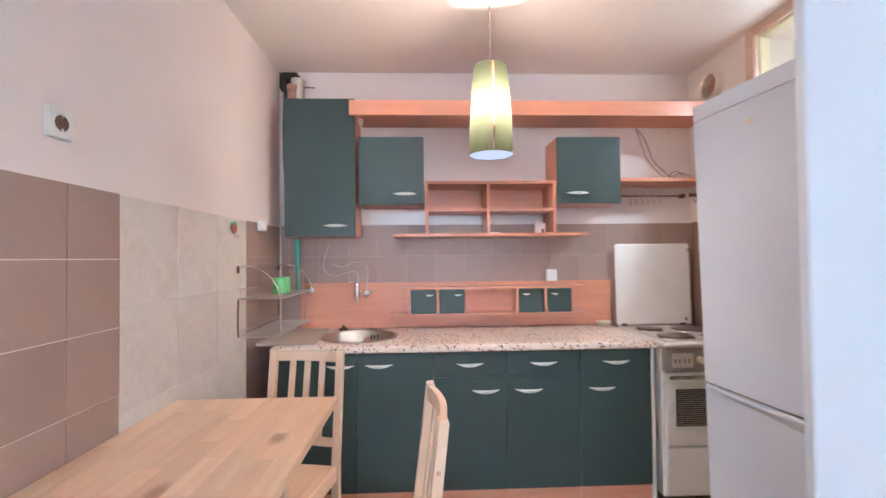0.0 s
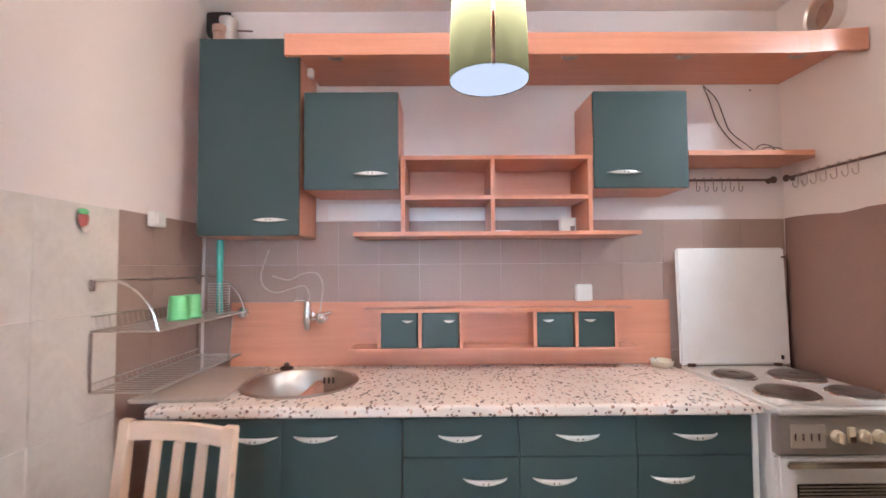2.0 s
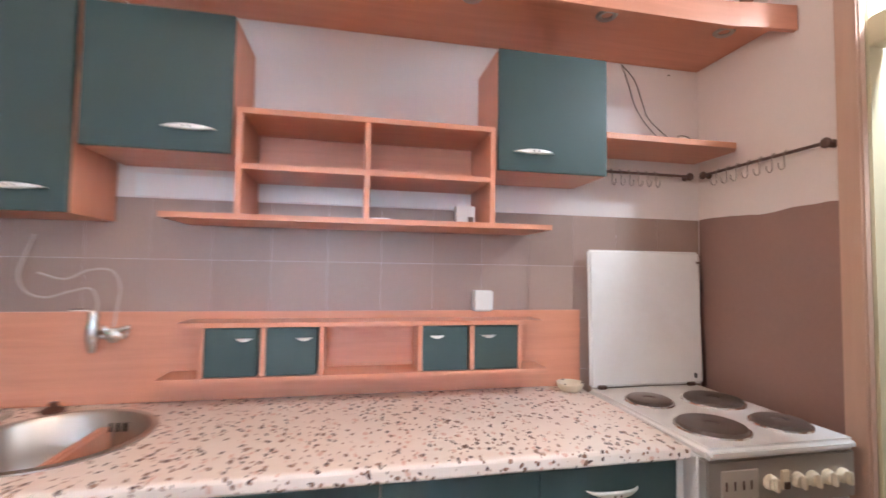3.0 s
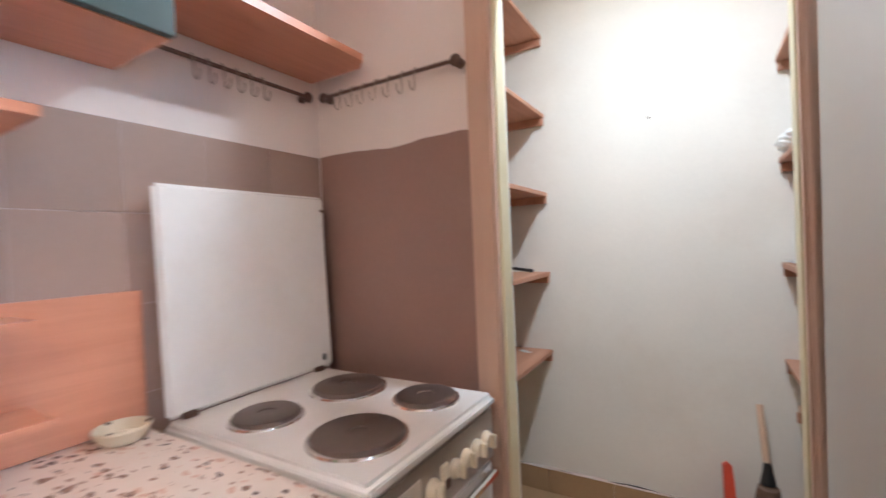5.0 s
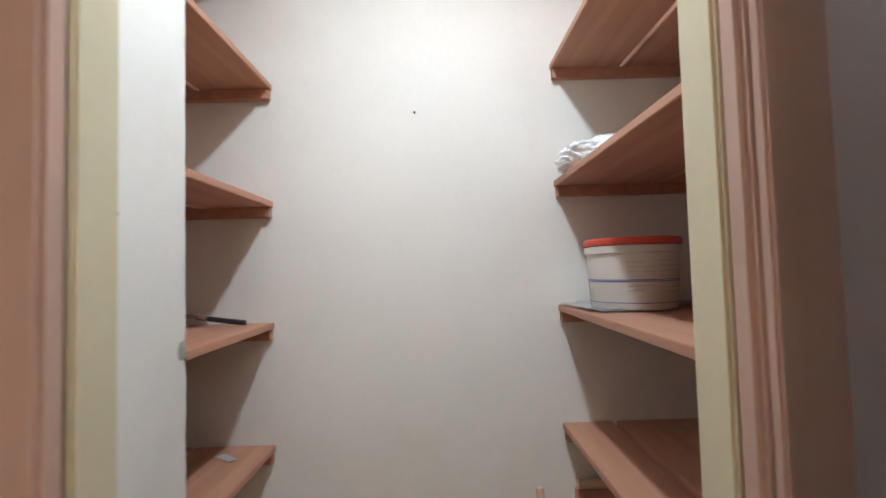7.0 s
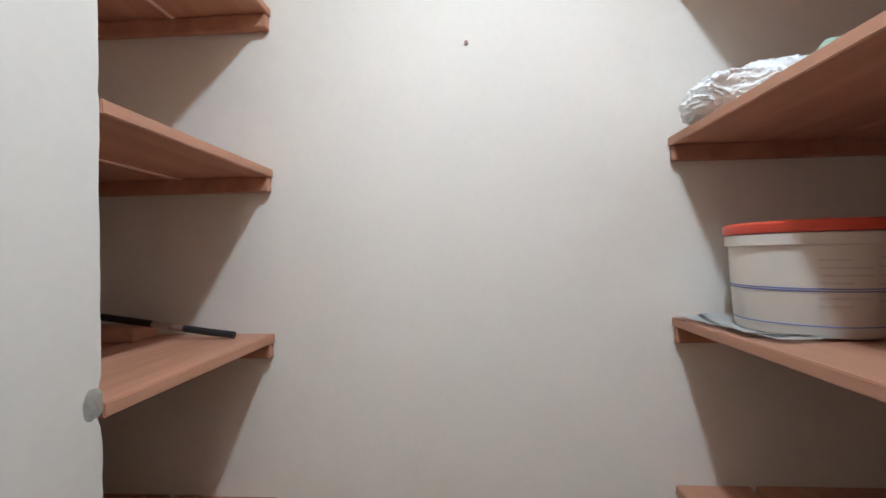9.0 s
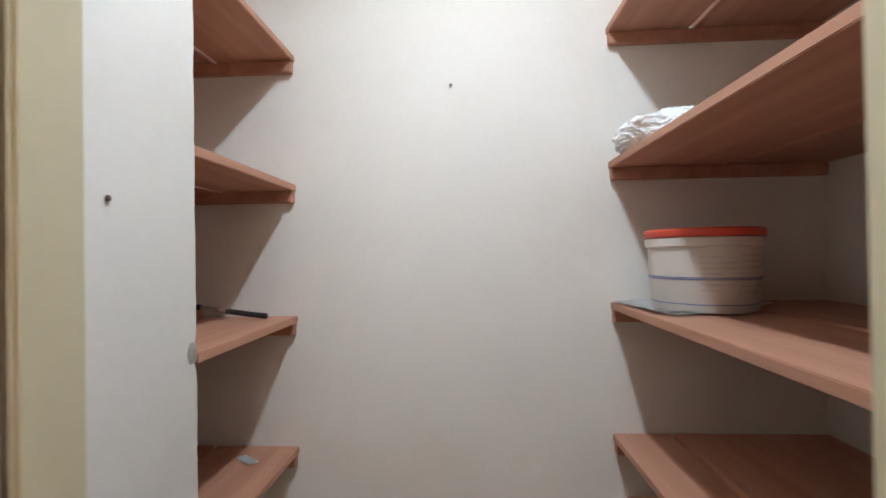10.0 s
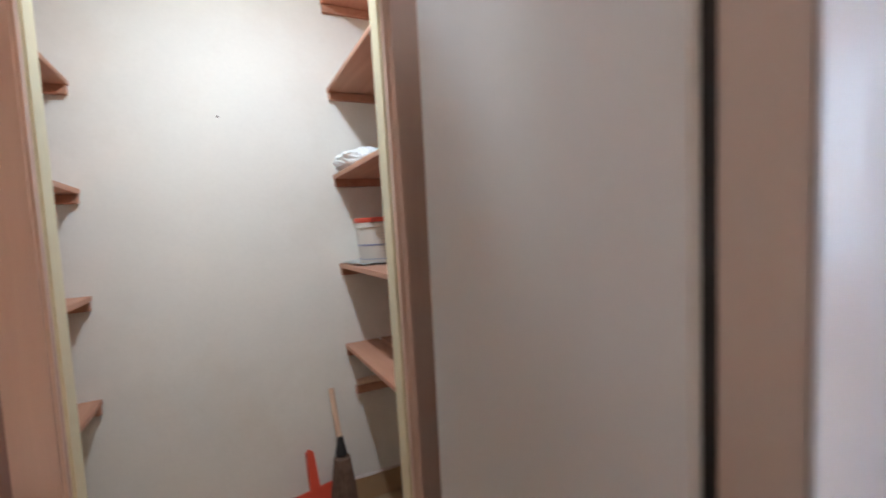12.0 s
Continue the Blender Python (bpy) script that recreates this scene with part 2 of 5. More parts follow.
M_CREAM = material("cream_jamb_paint", (0.72, 0.63, 0.42), 0.45, vary=0.06, scale=4, fine=60, bump=0.15)
M_TOP = terrazzo("terrazzo_laminate")
M_STEEL = material("brushed_steel", (0.50, 0.45, 0.41), 0.36, 1.0, vary=0.08, scale=8, fine=200, bump=0.03)
M_CHROME = material("chrome", (0.80, 0.78, 0.76), 0.12, 1.0, vary=0.04, bump=0.0)
M_SATIN = material("satin_nickel", (0.82, 0.76, 0.71), 0.3, 0.7, vary=0.05, bump=0.02)
M_ENAMEL = material("white_enamel", (0.86, 0.83, 0.81), 0.2, vary=0.04, scale=6, bump=0.03, dirt=(0.66, 0.56, 0.50), dirt_amount=0.18, coat=0.3)
# White lacquer with the blue of daylight mixed into its base colour.
M_FRIDGE = material("fridge_lacquer_daylit", (0.77, 0.83, 0.95), 0.34, vary=0.02, scale=2, fine=180, bump=0.03)
# The dim warm shade on the white door edge is put into this colour.
M_DOOREDGE = material("fridge_door_edge_shaded", (0.46, 0.36, 0.30), 0.35, vary=0.04, scale=5, bump=0.03)
# Side panels: greyer and darker base colour than the door fronts.
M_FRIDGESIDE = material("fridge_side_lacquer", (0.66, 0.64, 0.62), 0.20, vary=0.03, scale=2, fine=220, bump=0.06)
M_IRON = material("cast_iron", (0.17, 0.13, 0.115), 0.40, 0.6, vary=0.15, scale=12, fine=120, bump=0.1)
M_PANEL = material("grey_metal_panel", (0.46, 0.41, 0.37), 0.35, 0.7, vary=0.06, scale=6, bump=0.04)
M_DARK = material("dark_glass", (0.02, 0.018, 0.018), 0.12, vary=0.05, bump=0.0)
M_BLACK = material("black_plastic", (0.025, 0.024, 0.025), 0.45, vary=0.1, bump=0.05)
M_CREAMPLASTIC = material("ivory_plastic", (0.74, 0.64, 0.50), 0.35, vary=0.05, bump=0.02)
M_WHITEPLASTIC = material("white_plastic", (0.80, 0.76, 0.72), 0.35, vary=0.03, bump=0.02)
M_GREENCUP = material("green_plastic", (0.16, 0.55, 0.22), 0.35, vary=0.05, bump=0.02)
M_TEAL = material("teal_plastic", (0.06, 0.36, 0.30), 0.35, vary=0.06, bump=0.02)
M_PALEGREEN = material("pale_green_film", (0.42, 0.58, 0.46), 0.4, vary=0.12, scale=16, bump=0.2)
M_CHIP = material("bare_mortar", (0.44, 0.42, 0.36), 0.95, vary=0.3, scale=60, bump=0.6)
M_RED = material("red_plastic", (0.72, 0.09, 0.05), 0.35, vary=0.06, bump=0.02)
M_BERRY = material("dull_red_plastic", (0.42, 0.10, 0.09), 0.4, vary=0.1, bump=0.03)
M_HOOK = material("worn_hook_metal", (0.34, 0.26, 0.22), 0.4, 0.6, vary=0.1, bump=0.03)
M_WIRE = material("coated_wire", (0.55, 0.48, 0.43), 0.35, 0.8, vary=0.1, bump=0.02)
M_DARKIRON = material("aged_brown_metal", (0.17, 0.105, 0.085), 0.4, 0.7, vary=0.15, scale=20, bump=0.1)
M_TERRACOTTA = material("clay_pipe", (0.40, 0.22, 0.15), 0.7, vary=0.15, scale=14, bump=0.3, dirt=(0.06, 0.04, 0.035), dirt_amount=0.7)
M_SOOT = material("sooty_hole", (0.035, 0.025, 0.022), 0.95, vary=0.3, scale=20, bump=0.5)
M_FLOOR = material("tan_floor_tile", (0.42, 0.27, 0.15), 0.4, vary=0.1, scale=4, bump=0.08, island=0.05)
M_BOARD = material("drainer_tray", (0.46, 0.37, 0.31), 0.5, vary=0.1, scale=6, bump=0.1, dirt=(0.5, 0.40, 0.33), dirt_amount=0.5)
M_PAPER = material("printed_paper", (0.84, 0.83, 0.80), 0.8, vary=0.10, scale=30, fine=150, bump=0.1, dirt=(0.60, 0.61, 0.64), dirt_amount=0.4)
M_BAG = material("white_film_bag", (0.88, 0.88, 0.87), 0.45, vary=0.04, scale=14, bump=0.2)
M_BUCKET = material("milky_plastic_bucket", (0.72, 0.64, 0.56), 0.32, vary=0.05, scale=10, bump=0.03)
M_BLUE = material("blue_ink", (0.10, 0.16, 0.42), 0.4, vary=0.05, bump=0.0)
M_CABLE = material("grey_cable", (0.16, 0.11, 0.09), 0.5, vary=0.1, bump=0.0)
M_HOSE = material("pale_hose", (0.50, 0.39, 0.33), 0.35, vary=0.05, bump=0.0)
M_SHADE = shade_cloth("lampshade_film", (0.0026, 0.0029, 0.0018))
M_SHADERIB = material("lampshade_rib", (0.16, 0.045, 0.02), 0.5, bump=0.0)
M_DIFFUSER = glow("lamp_diffuser", (0.60, 0.73, 1.0), 0.86)
M_PRINT = material("faded_print", (0.60, 0.54, 0.49), 0.4, vary=0.15, scale=60, bump=0.0)
M_BRISTLE = material("brown_bristle", (0.17, 0.10, 0.07), 0.9, vary=0.3, scale=40, bump=0.6)
M_GLASS = bpy.data.materials.new("window_glass")
M_GLASS.use_nodes = True
M_GLASS.node_tree.nodes["Principled BSDF"].inputs["Transmission Weight"].default_value = 1.0
M_GLASS.node_tree.nodes["Principled BSDF"].inputs["Roughness"].default_value = 0.03

# ---------------------------------------------------------------- mesh helpers
ORIGIN = {}


def thing(name, at=(0, 0, 0), label="", category="", group="", kind=""):
    ob = new(name)
    ob.empty_display_size = 0.05
    ob.location = at
    ORIGIN[ob] = Vector(at)
    return tagged(ob, label, category, group, kind)


def part(name, bm, mat, parent=None, label="", smooth=False):
    """Links bm, given in world coordinates, as one mesh under parent."""
    o = ORIGIN.get(parent, Vector((0, 0, 0)))
    bmesh.ops.translate(bm, verts=bm.verts, vec=-o)
    me = bpy.data.meshes.new(name)
    bm.normal_update()
    bm.to_mesh(me)
    bm.free()
    if smooth:
        me.shade_smooth()
        me.set_sharp_from_angle(angle=radians(40))
    me.materials.append(mat)
    ob = new(name, me)
    if parent:
        ob.parent = parent
        ORIGIN[ob] = o
    if label:
        ob["label"] = label
    return ob


def structure(name, bm, mat, label):
    return tagged(part(name, bm, mat), label, "", "", "structure")


def add_box(bm, x0, x1, y0, y1, z0, z1, bevel=0.0, segs=2):
    r = bmesh.ops.create_cube(bm, size=1)
    vs = r["verts"]
    for v in vs:
        v.co = Vector(((x0 + x1) / 2 + v.co.x * (x1 - x0), (y0 + y1) / 2 + v.co.y * (y1 - y0), (z0 + z1) / 2 + v.co.z * (z1 - z0)))
    if bevel:
        es = list({e for v in vs for e in v.link_edges})
        bmesh.ops.bevel(bm, geom=es, offset=bevel, segments=segs, affect="EDGES", clamp_overlap=True)
    return bm


def box(x0, x1, y0, y1, z0, z1, bevel=0.0, segs=2):
    return add_box(bmesh.new(), x0, x1, y0, y1, z0, z1, bevel, segs)


def add_lathe(bm, centre, profile, steps=32, axis="Z", cap=True):
    """Turns (radius, height) pairs about an axis through centre."""
    c = Vector(centre)
    rings = []
    for r, h in profile:
        ring = []
        for i in range(steps):
            a = 2 * math.pi * i / steps
            u, v = r * math.cos(a), r * math.sin(a)
            p = {"Z": (u, v, h), "Y": (u, h, -v), "X": (h, u, v)}[axis]
            ring.append(bm.verts.new(c + Vector(p)))
        rings.append(ring)
    for a, b in zip(rings, rings[1:]):
        for i in range(steps):
            j = (i + 1) % steps
            bm.faces.new((a[i], a[j], b[j], b[i]))
    for ring, flip in ((rings[0], True), (rings[-1], False)):
        if cap and (ring[0].co - ring[steps // 2].co).length > 1e-4:
            bm.faces.new(ring[::-1] if flip else ring)
    return bm


def lathe(centre, profile, steps=32, axis="Z", cap=True):
    return add_lathe(bmesh.new(), centre, profile, steps, axis, cap)


def add_tube(bm, points, radius, steps=8, closed=False):
    """A round bar through points."""
    pts = [Vector(p) for p in points]
    rings = []
    side = None
    for i, p in enumerate(pts):
        a = pts[i - 1] if i or closed else p
        b = pts[(i + 1) % len(pts)] if i < len(pts) - 1 or closed else p
        d = (b - a).normalized()
        if side is None:
            side = d.orthogonal().normalized()
        side = (side - d * side.dot(d)).normalized()
        up = d.cross(side)
        rings.append([bm.verts.new(p + radius * (math.cos(2 * math.pi * k / steps) * side + math.sin(2 * math.pi * k / steps) * up)) for k in range(steps)])
    pairs = list(zip(rings, rings[1:])) + ([(rings[-1], rings[0])] if closed else [])
    for a, b in pairs:
        for k in range(steps):
            j = (k + 1) % steps
            bm.faces.new((a[k], a[j], b[j], b[k]))
    if not closed:
        bm.faces.new(rings[0][::-1])
        bm.faces.new(rings[-1])
    return bm


def tube(points, radius, steps=8, closed=False):
    return add_tube(bmesh.new(), points, radius, steps, closed)


def smooth_line(points, n=6):
    """More points on a soft curve through points."""
    p = [Vector(q) for q in points]
    p = [p[0] * 2 - p[1]] + p + [p[-1] * 2 - p[-2]]
    out = []
    for a, b, c, d in zip(p, p[1:], p[2:], p[3:]):
        for k in range(n):
            t = k / n
            out.append(0.5 * ((2 * b) + (c - a) * t + (2 * a - 5 * b + 4 * c - d) * t * t + (3 * b - a - 3 * c + d) * t ** 3))
    out.append(p[-2])
    return out


def prism(outline, y0, y1, axis="Y"):
    """A flat outline of (u, v) pairs drawn out along an axis: Y takes (x, z), X takes (y, z), Z takes (x, y)."""
    bm = bmesh.new()
    put = {"Y": lambda u, v, w: (u, w, v), "X": lambda u, v, w: (w, u, v), "Z": lambda u, v, w: (u, v, w)}[axis]
    a = [bm.verts.new(put(u, v, y0)) for u, v in outline]
    b = [bm.verts.new(put(u, v, y1)) for u, v in outline]
    n = len(outline)
    bm.faces.new(a)
    bm.faces.new(b[::-1])
    for i in range(n):
        j = (i + 1) % n
        bm.faces.new((a[j], a[i], b[i], b[j]))
    bmesh.ops.recalc_face_normals(bm, faces=bm.faces)
    return bm

# ---------------------------------------------------------------- the large structure
W = 0.14
bm = box(LEFT - W, PANTRY_BACK + W, BACK, BACK + W, -0.1, CEIL + 0.1)
wall_back = structure("wall_back", bm, M_WALL, "pinkish white plastered wall behind the kitchen units")
wall_left = structure("wall_left", box(LEFT - W, LEFT, REAR - W, BACK, -0.1, CEIL + 0.1), M_WALL, "off-white plastered wall with tiled lower part")
bm = bmesh.new()
add_box(bm, LEFT, -0.75, REAR - W, REAR, -0.1, CEIL + 0.1)
add_box(bm, 0.75, RIGHT + 0.1, REAR - W, REAR, -0.1, CEIL + 0.1)
add_box(bm, -0.75, 0.75, REAR - W, REAR, -0.1, 0.90)
add_box(bm, -0.75, 0.75, REAR - W, REAR, 2.20, CEIL + 0.1)
structure("wall_rear", bm, M_WALL, "plain plastered wall with a window")
# wall between kitchen and pantry, open at the door and the transom above it
FR0, FR1 = DOOR_R - 0.045, DOOR_L + 0.05
bm = bmesh.new()
add_box(bm, RIGHT, RIGHT + 0.10, REAR, FR0, -0.1, CEIL + 0.1)
add_box(bm, RIGHT, RIGHT + 0.10, FR1, BACK, -0.1, CEIL + 0.1)
add_box(bm, RIGHT, RIGHT + 0.10, FR0, FR1, 2.62, CEIL + 0.1)
add_box(bm, RIGHT, RIGHT + 0.10, FR0, FR1, -0.1, PANTRY_FLOOR - 0.004)
wall_right = structure("wall_right", bm, M_WALL, "pinkish white plastered wall with the pantry doorway")
bm = bmesh.new()
rows = []
for k in range(141):
    z = -0.1 + (CEIL + 0.2) * k / 140
    wear = 0.0025 + 0.003 * noise.noise((z * 9, 1, 0)) + 0.0025 * noise.noise((z * 34, 4, 0)) + (0.010 * max(0, 1 - abs(z - 1.132) / 0.03))
    wear = max(0.0005, wear)
    rows.append([bm.verts.new((x, y, z)) for x, y in ((RIGHT + 0.1, PIER_Y), (PIER_X - wear, PIER_Y), (PIER_X, PIER_Y + wear), (PIER_X, BACK), (RIGHT + 0.1, BACK))])
for a, b in zip(rows, rows[1:]):
    for k in range(5):
        m = (k + 1) % 5
        bm.faces.new((a[k], a[m], b[m], b[k]))
bm.faces.new(rows[0][::-1])
bm.faces.new(rows[-1])
bmesh.ops.recalc_face_normals(bm, faces=bm.faces)
structure("wall_pier", bm, M_PANTRY, "white plastered pier beside the pantry doorway, chipped along its corner")
structure("wall_partition", box(0.912, RIGHT - 0.001, 0.950, 0.982, -0.1, CEIL + 0.1, 0.003), M_PARTITION, "thin smooth white partition ending beside the fridge")
structure("wall_pantry_back", box(PANTRY_BACK, PANTRY_BACK + W, PANTRY_R - W, BACK, -0.1, CEIL + 0.1), M_PANTRY, "off-white distempered pantry wall with a nail hole")
structure("wall_pantry_side", box(RIGHT + 0.10, PANTRY_BACK, PANTRY_R - W, PANTRY_R, -0.1, CEIL + 0.1), M_PANTRY, "off-white pantry side wall")
structure("wall_pantry_side", box(PIER_X, PANTRY_BACK, PANTRY_L, BACK, -0.1, CEIL + 0.1), M_PANTRY, "off-white pantry side wall behind the shelves")
structure("ceiling", box(LEFT - W, PANTRY_BACK + W, REAR - W, BACK + W, CEIL + 0.001, CEIL + 0.15), M_CEIL, "pinkish white painted ceiling")
floor = structure("floor", box(LEFT - W, RIGHT + 0.1, REAR - W, BACK + W, -0.12, -0.008), M_GROUT, "tan floor tiles")
structure("floor_pantry", box(RIGHT + 0.004, PANTRY_BACK, PANTRY_R, PANTRY_L, -0.09, PANTRY_FLOOR), M_FLOOR, "raised tan pantry floor with a cracked plaster edge")

# door frame: jambs, head, casings, transom bar and glass
door = thing("door_1", (1.87, 1.93, PANTRY_FLOOR), "cream door frame without a leaf, wooden casing, glazed transom", "door frame", kind="structure")
J0, J1 = 1.866, 1.929
part("jamb", box(J0, J1, DOOR_L, FR1, PANTRY_FLOOR - 0.05, 2.62, 0.004), M_CREAM, door)
part("jamb", box(J0, J1, FR0, DOOR_R, PANTRY_FLOOR - 0.05, 2.62, 0.004), M_CREAM, door)
part("head", box(J0, J1, DOOR_R, DOOR_L, 2.588, 2.62, 0.004), M_CREAM, door)
part("transom_bar", box(J0, J1, DOOR_R, DOOR_L, DOOR_TOP, DOOR_TOP + 0.09, 0.004), M_CREAM, door)
part("casing", box(1.832, RIGHT - 0.002, DOOR_L + 0.002, 2.357, -0.005, 2.66, 0.006), M_CASING, door, "pinkish brown wooden casing")
part("casing", box(1.832, RIGHT - 0.002, 1.555, DOOR_R - 0.002, -0.005, 2.66, 0.006), M_CASING, door, "pinkish brown wooden casing")
part("casing", box(1.832, RIGHT - 0.002, DOOR_R - 0.001, DOOR_L + 0.001, 2.60, 2.66, 0.006), M_CASING, door)
part("casing_bead", box(1.817, 1.832, 1.626, 1.634, -0.005, 2.65, 0.003), M_CASING, door)
pane = part("transom_pane", box(1.87, 1.875, DOOR_R + 0.002, DOOR_L - 0.002, DOOR_TOP + 0.092, 2.586), M_GLASS, door, "clear transom glass")
pane.visible_shadow = False

# window behind the walk
win = thing("window_1", (0.0, REAR, 0.9), "white framed window letting daylight in", "window", kind="structure")
for x0, x1, z0, z1 in ((-0.75, -0.69, 0.9, 2.2), (0.69, 0.75, 0.9, 2.2), (-0.69, 0.69, 0.9, 0.96), (-0.69, 0.69, 2.14, 2.2), (-0.03, 0.03, 0.96, 2.14)):
    part("window_frame", box(x0, x1, REAR - 0.09, REAR - 0.03, z0, z1, 0.004), M_WHITEPLASTIC, win)
for x0, x1 in ((-0.69, -0.03), (0.03, 0.69)):
    p = part("pane", box(x0, x1, REAR - 0.065, REAR - 0.06, 0.96, 2.14), M_GLASS, win)
    p.visible_shadow = False
part("window_sill", box(-0.79, 0.79, REAR - 0.03, REAR + 0.06, 0.87, 0.9, 0.006), M_WHITEPLASTIC, win)

# brown paint on the wall beside the stove, with an uneven brushed edge
edge = [(2.359, 0.0), (BACK - 0.004, 0.0)]
for i in range(15):
    u = i / 14
    edge.append((BACK - 0.004 - u * (BACK - 2.363), 1.598 + 0.006 * math.sin(9 * u) + 0.004 * random.uniform(-1, 1)))
bm = prism(edge, RIGHT - 0.003, RIGHT + 0.01, "X")
part("painted_dado", bm, M_BROWNPAINT, wall_right, "dark brown painted dado with an uneven top edge")

# ---------------------------------------------------------------- pendant lamp
px, py = PENDANT
lampshade = thing("pendant_lamp", (px, py, 1.821), "hanging lamp with a yellow-green tapered film shade, lit", "pendant lamp")
for i in range(3):
    a0 = 2 * math.pi * i / 3 - math.pi / 2 + 0.05
    a1 = 2 * math.pi * (i + 1) / 3 - math.pi / 2 - 0.05
    bm = bmesh.new()
    rows = []
    for k in range(17):
        a = a0 + (a1 - a0) * k / 16
        rows.append([bm.verts.new((px + r * math.cos(a), py + r * math.sin(a), z)) for z, r in ((1.823, 0.097), (1.95, 0.094), (2.09, 0.086), (2.208, 0.076), (2.221, 0.070))])
    for a, b in zip(rows, rows[1:]):
        for k in range(4):
            bm.faces.new((a[k], b[k], b[k + 1], a[k + 1]))
    part("shade", bm, M_SHADE, lampshade, "yellow-green translucent film", True)
    a = 2 * math.pi * i / 3 - math.pi / 2
    d = Vector((math.cos(a), math.sin(a), 0))
    part("rib", tube([Vector((px, py, 1.823)) + d * 0.0965, Vector((px, py, 1.95)) + d * 0.0935, Vector((px, py, 2.09)) + d * 0.0855, Vector((px, py, 2.216)) + d * 0.074], 0.0045, 6), M_SHADERIB, lampshade)
part("diffuser", lathe((px, py, 0), [(0.001, 1.824), (0.095, 1.824), (0.095, 1.828), (0.001, 1.828)], 40), M_DIFFUSER, lampshade, "white glowing diffuser disc")
part("bulb_holder", lathe((px, py, 0), [(0.004, 2.132), (0.019, 2.132), (0.019, 2.192), (0.006, 2.207)], 20), M_WHITEPLASTIC, lampshade)
part("cord", tube([(px, py, 2.202), (px, py, 2.40), (px, py, CEIL - 0.03)], 0.0028, 8), M_CABLE, lampshade)
part("ceiling_rose", lathe((px, py, 0), [(0.004, CEIL - 0.045), (0.04, CEIL - 0.03), (0.045, CEIL)], 28), M_WHITEPLASTIC, lampshade)

# ---------------------------------------------------------------- handles


def handle_mesh(half, tall, sag, reach):
    """A bowed crescent pull, flat against the front (facing -y) at its tips."""
    bm = bmesh.new()
    rows = []
    n = 18
    for i in range(n + 1):
        u = -1 + 2 * i / n
        k = max(0.0, 1 - u * u)
        h = 0.0012 + tall * k
        y = -reach * k ** 0.6
        zc = -sag * k
        rows.append([bm.verts.new((u * half, y + dy, zc + dz * h)) for dy, dz in ((0.003, 0.5), (-0.003, 0.35), (-0.0045, 0.0), (-0.003, -0.35), (0.003, -0.5), (0.004, 0.0))])
    for a, b in zip(rows, rows[1:]):
        for k in range(6):
            j = (k + 1) % 6
            bm.faces.new((a[k], b[k], b[j], a[j]))
    bm.faces.new(rows[0])
    bm.faces.new(rows[-1][::-1])
    bmesh.ops.recalc_face_normals(bm, faces=bm.faces)
    return bm


def add_handle(parent, x, y, z, half=0.076, tall=0.019, sag=0.007, reach=0.024):
    bm = handle_mesh(half, tall, sag, reach)
    bmesh.ops.translate(bm, verts=bm.verts, vec=(x, y, z))
    h = part("handle", bm, M_SATIN, parent, "satin nickel bow handle", True)
    if half > 0.04:
        for dx in (-0.009, 0.009):
            part("screw", lathe((x + dx, y - reach - 0.0045, z - sag), [(0.0001, -0.0012), (0.003, -0.001), (0.003, 0.002)], 10, "Y"), M_DARKIRON, h)
    return h


# ---------------------------------------------------------------- base units
FRONT = 2.345


def base_unit(x0, x1, label, drawer, handle_x, handle_z, drawer_x=None):
    c = thing("base_cabinet", ((x0 + x1) / 2, 2.65, 0), label, "base cabinet", "base units under the worktop")
    t = 0.017
    for name, q in (("side_panel", (x0 + 0.001, x0 + t, FRONT + 0.021, BACK - 0.03, 0.09, 0.853)), ("side_panel", (x1 - t, x1 - 0.001, FRONT + 0.021, BACK - 0.03, 0.09, 0.853)),
                    ("bottom_panel", (x0 + t, x1 - t, FRONT + 0.021, BACK - 0.03, 0.09, 0.107)), ("back_panel", (x0 + t, x1 - t, BACK - 0.036, BACK - 0.03, 0.107, 0.853)),
                    ("top_rail", (x0 + t, x1 - t, FRONT + 0.021, FRONT + 0.10, 0.836, 0.853))):
        part(name, box(*q), M_BEECH_V, c)
    ztop = 0.7105 if drawer else 0.846
    d = part("door", box(x0 + 0.0008, x1 - 0.0008, FRONT, FRONT + 0.018, 0.094, ztop, 0.0015), M_GREEN, c, "dark green laminate door")
    add_handle(d, handle_x, FRONT - 0.002, handle_z)
    if drawer:
        f = part("drawer_front", box(x0 + 0.0008, x1 - 0.0008, FRONT, FRONT + 0.018, 0.7125, 0.846, 0.0015), M_GREEN, c, "dark green laminate drawer front")
        add_handle(f, drawer_x, FRONT - 0.002, 0.787)
    part("plinth", box(x0 + 0.001, x1 - 0.001, FRONT + 0.012, FRONT + 0.030, 0.0, 0.089, 0.001), M_BEECH, c, "orange beech plinth")
    return c


base_unit(-0.84, -0.405, "dark green base cabinet under the sink, door closed", False, -0.49, 0.787)
base_unit(-0.404, 0.016, "dark green base cabinet with one tall closed door", False, -0.283, 0.789)
base_unit(0.017, 0.423, "dark green base cabinet with a drawer over a door", True, 0.303, 0.640, 0.217)
base_unit(0.424, 0.832, "dark green base cabinet with a drawer over a door", True, 0.544, 0.640, 0.627)
base_unit(0.833, 1.236, "dark green base cabinet with a drawer, beside the stove", True, 0.954, 0.642, 1.037)
tagged(part("end_panel", box(1.238, 1.256, FRONT - 0.002, BACK - 0.03, 0.0, 0.853, 0.001), M_WHITEPLASTIC), "white laminate end panel standing beside the stove", "panel")

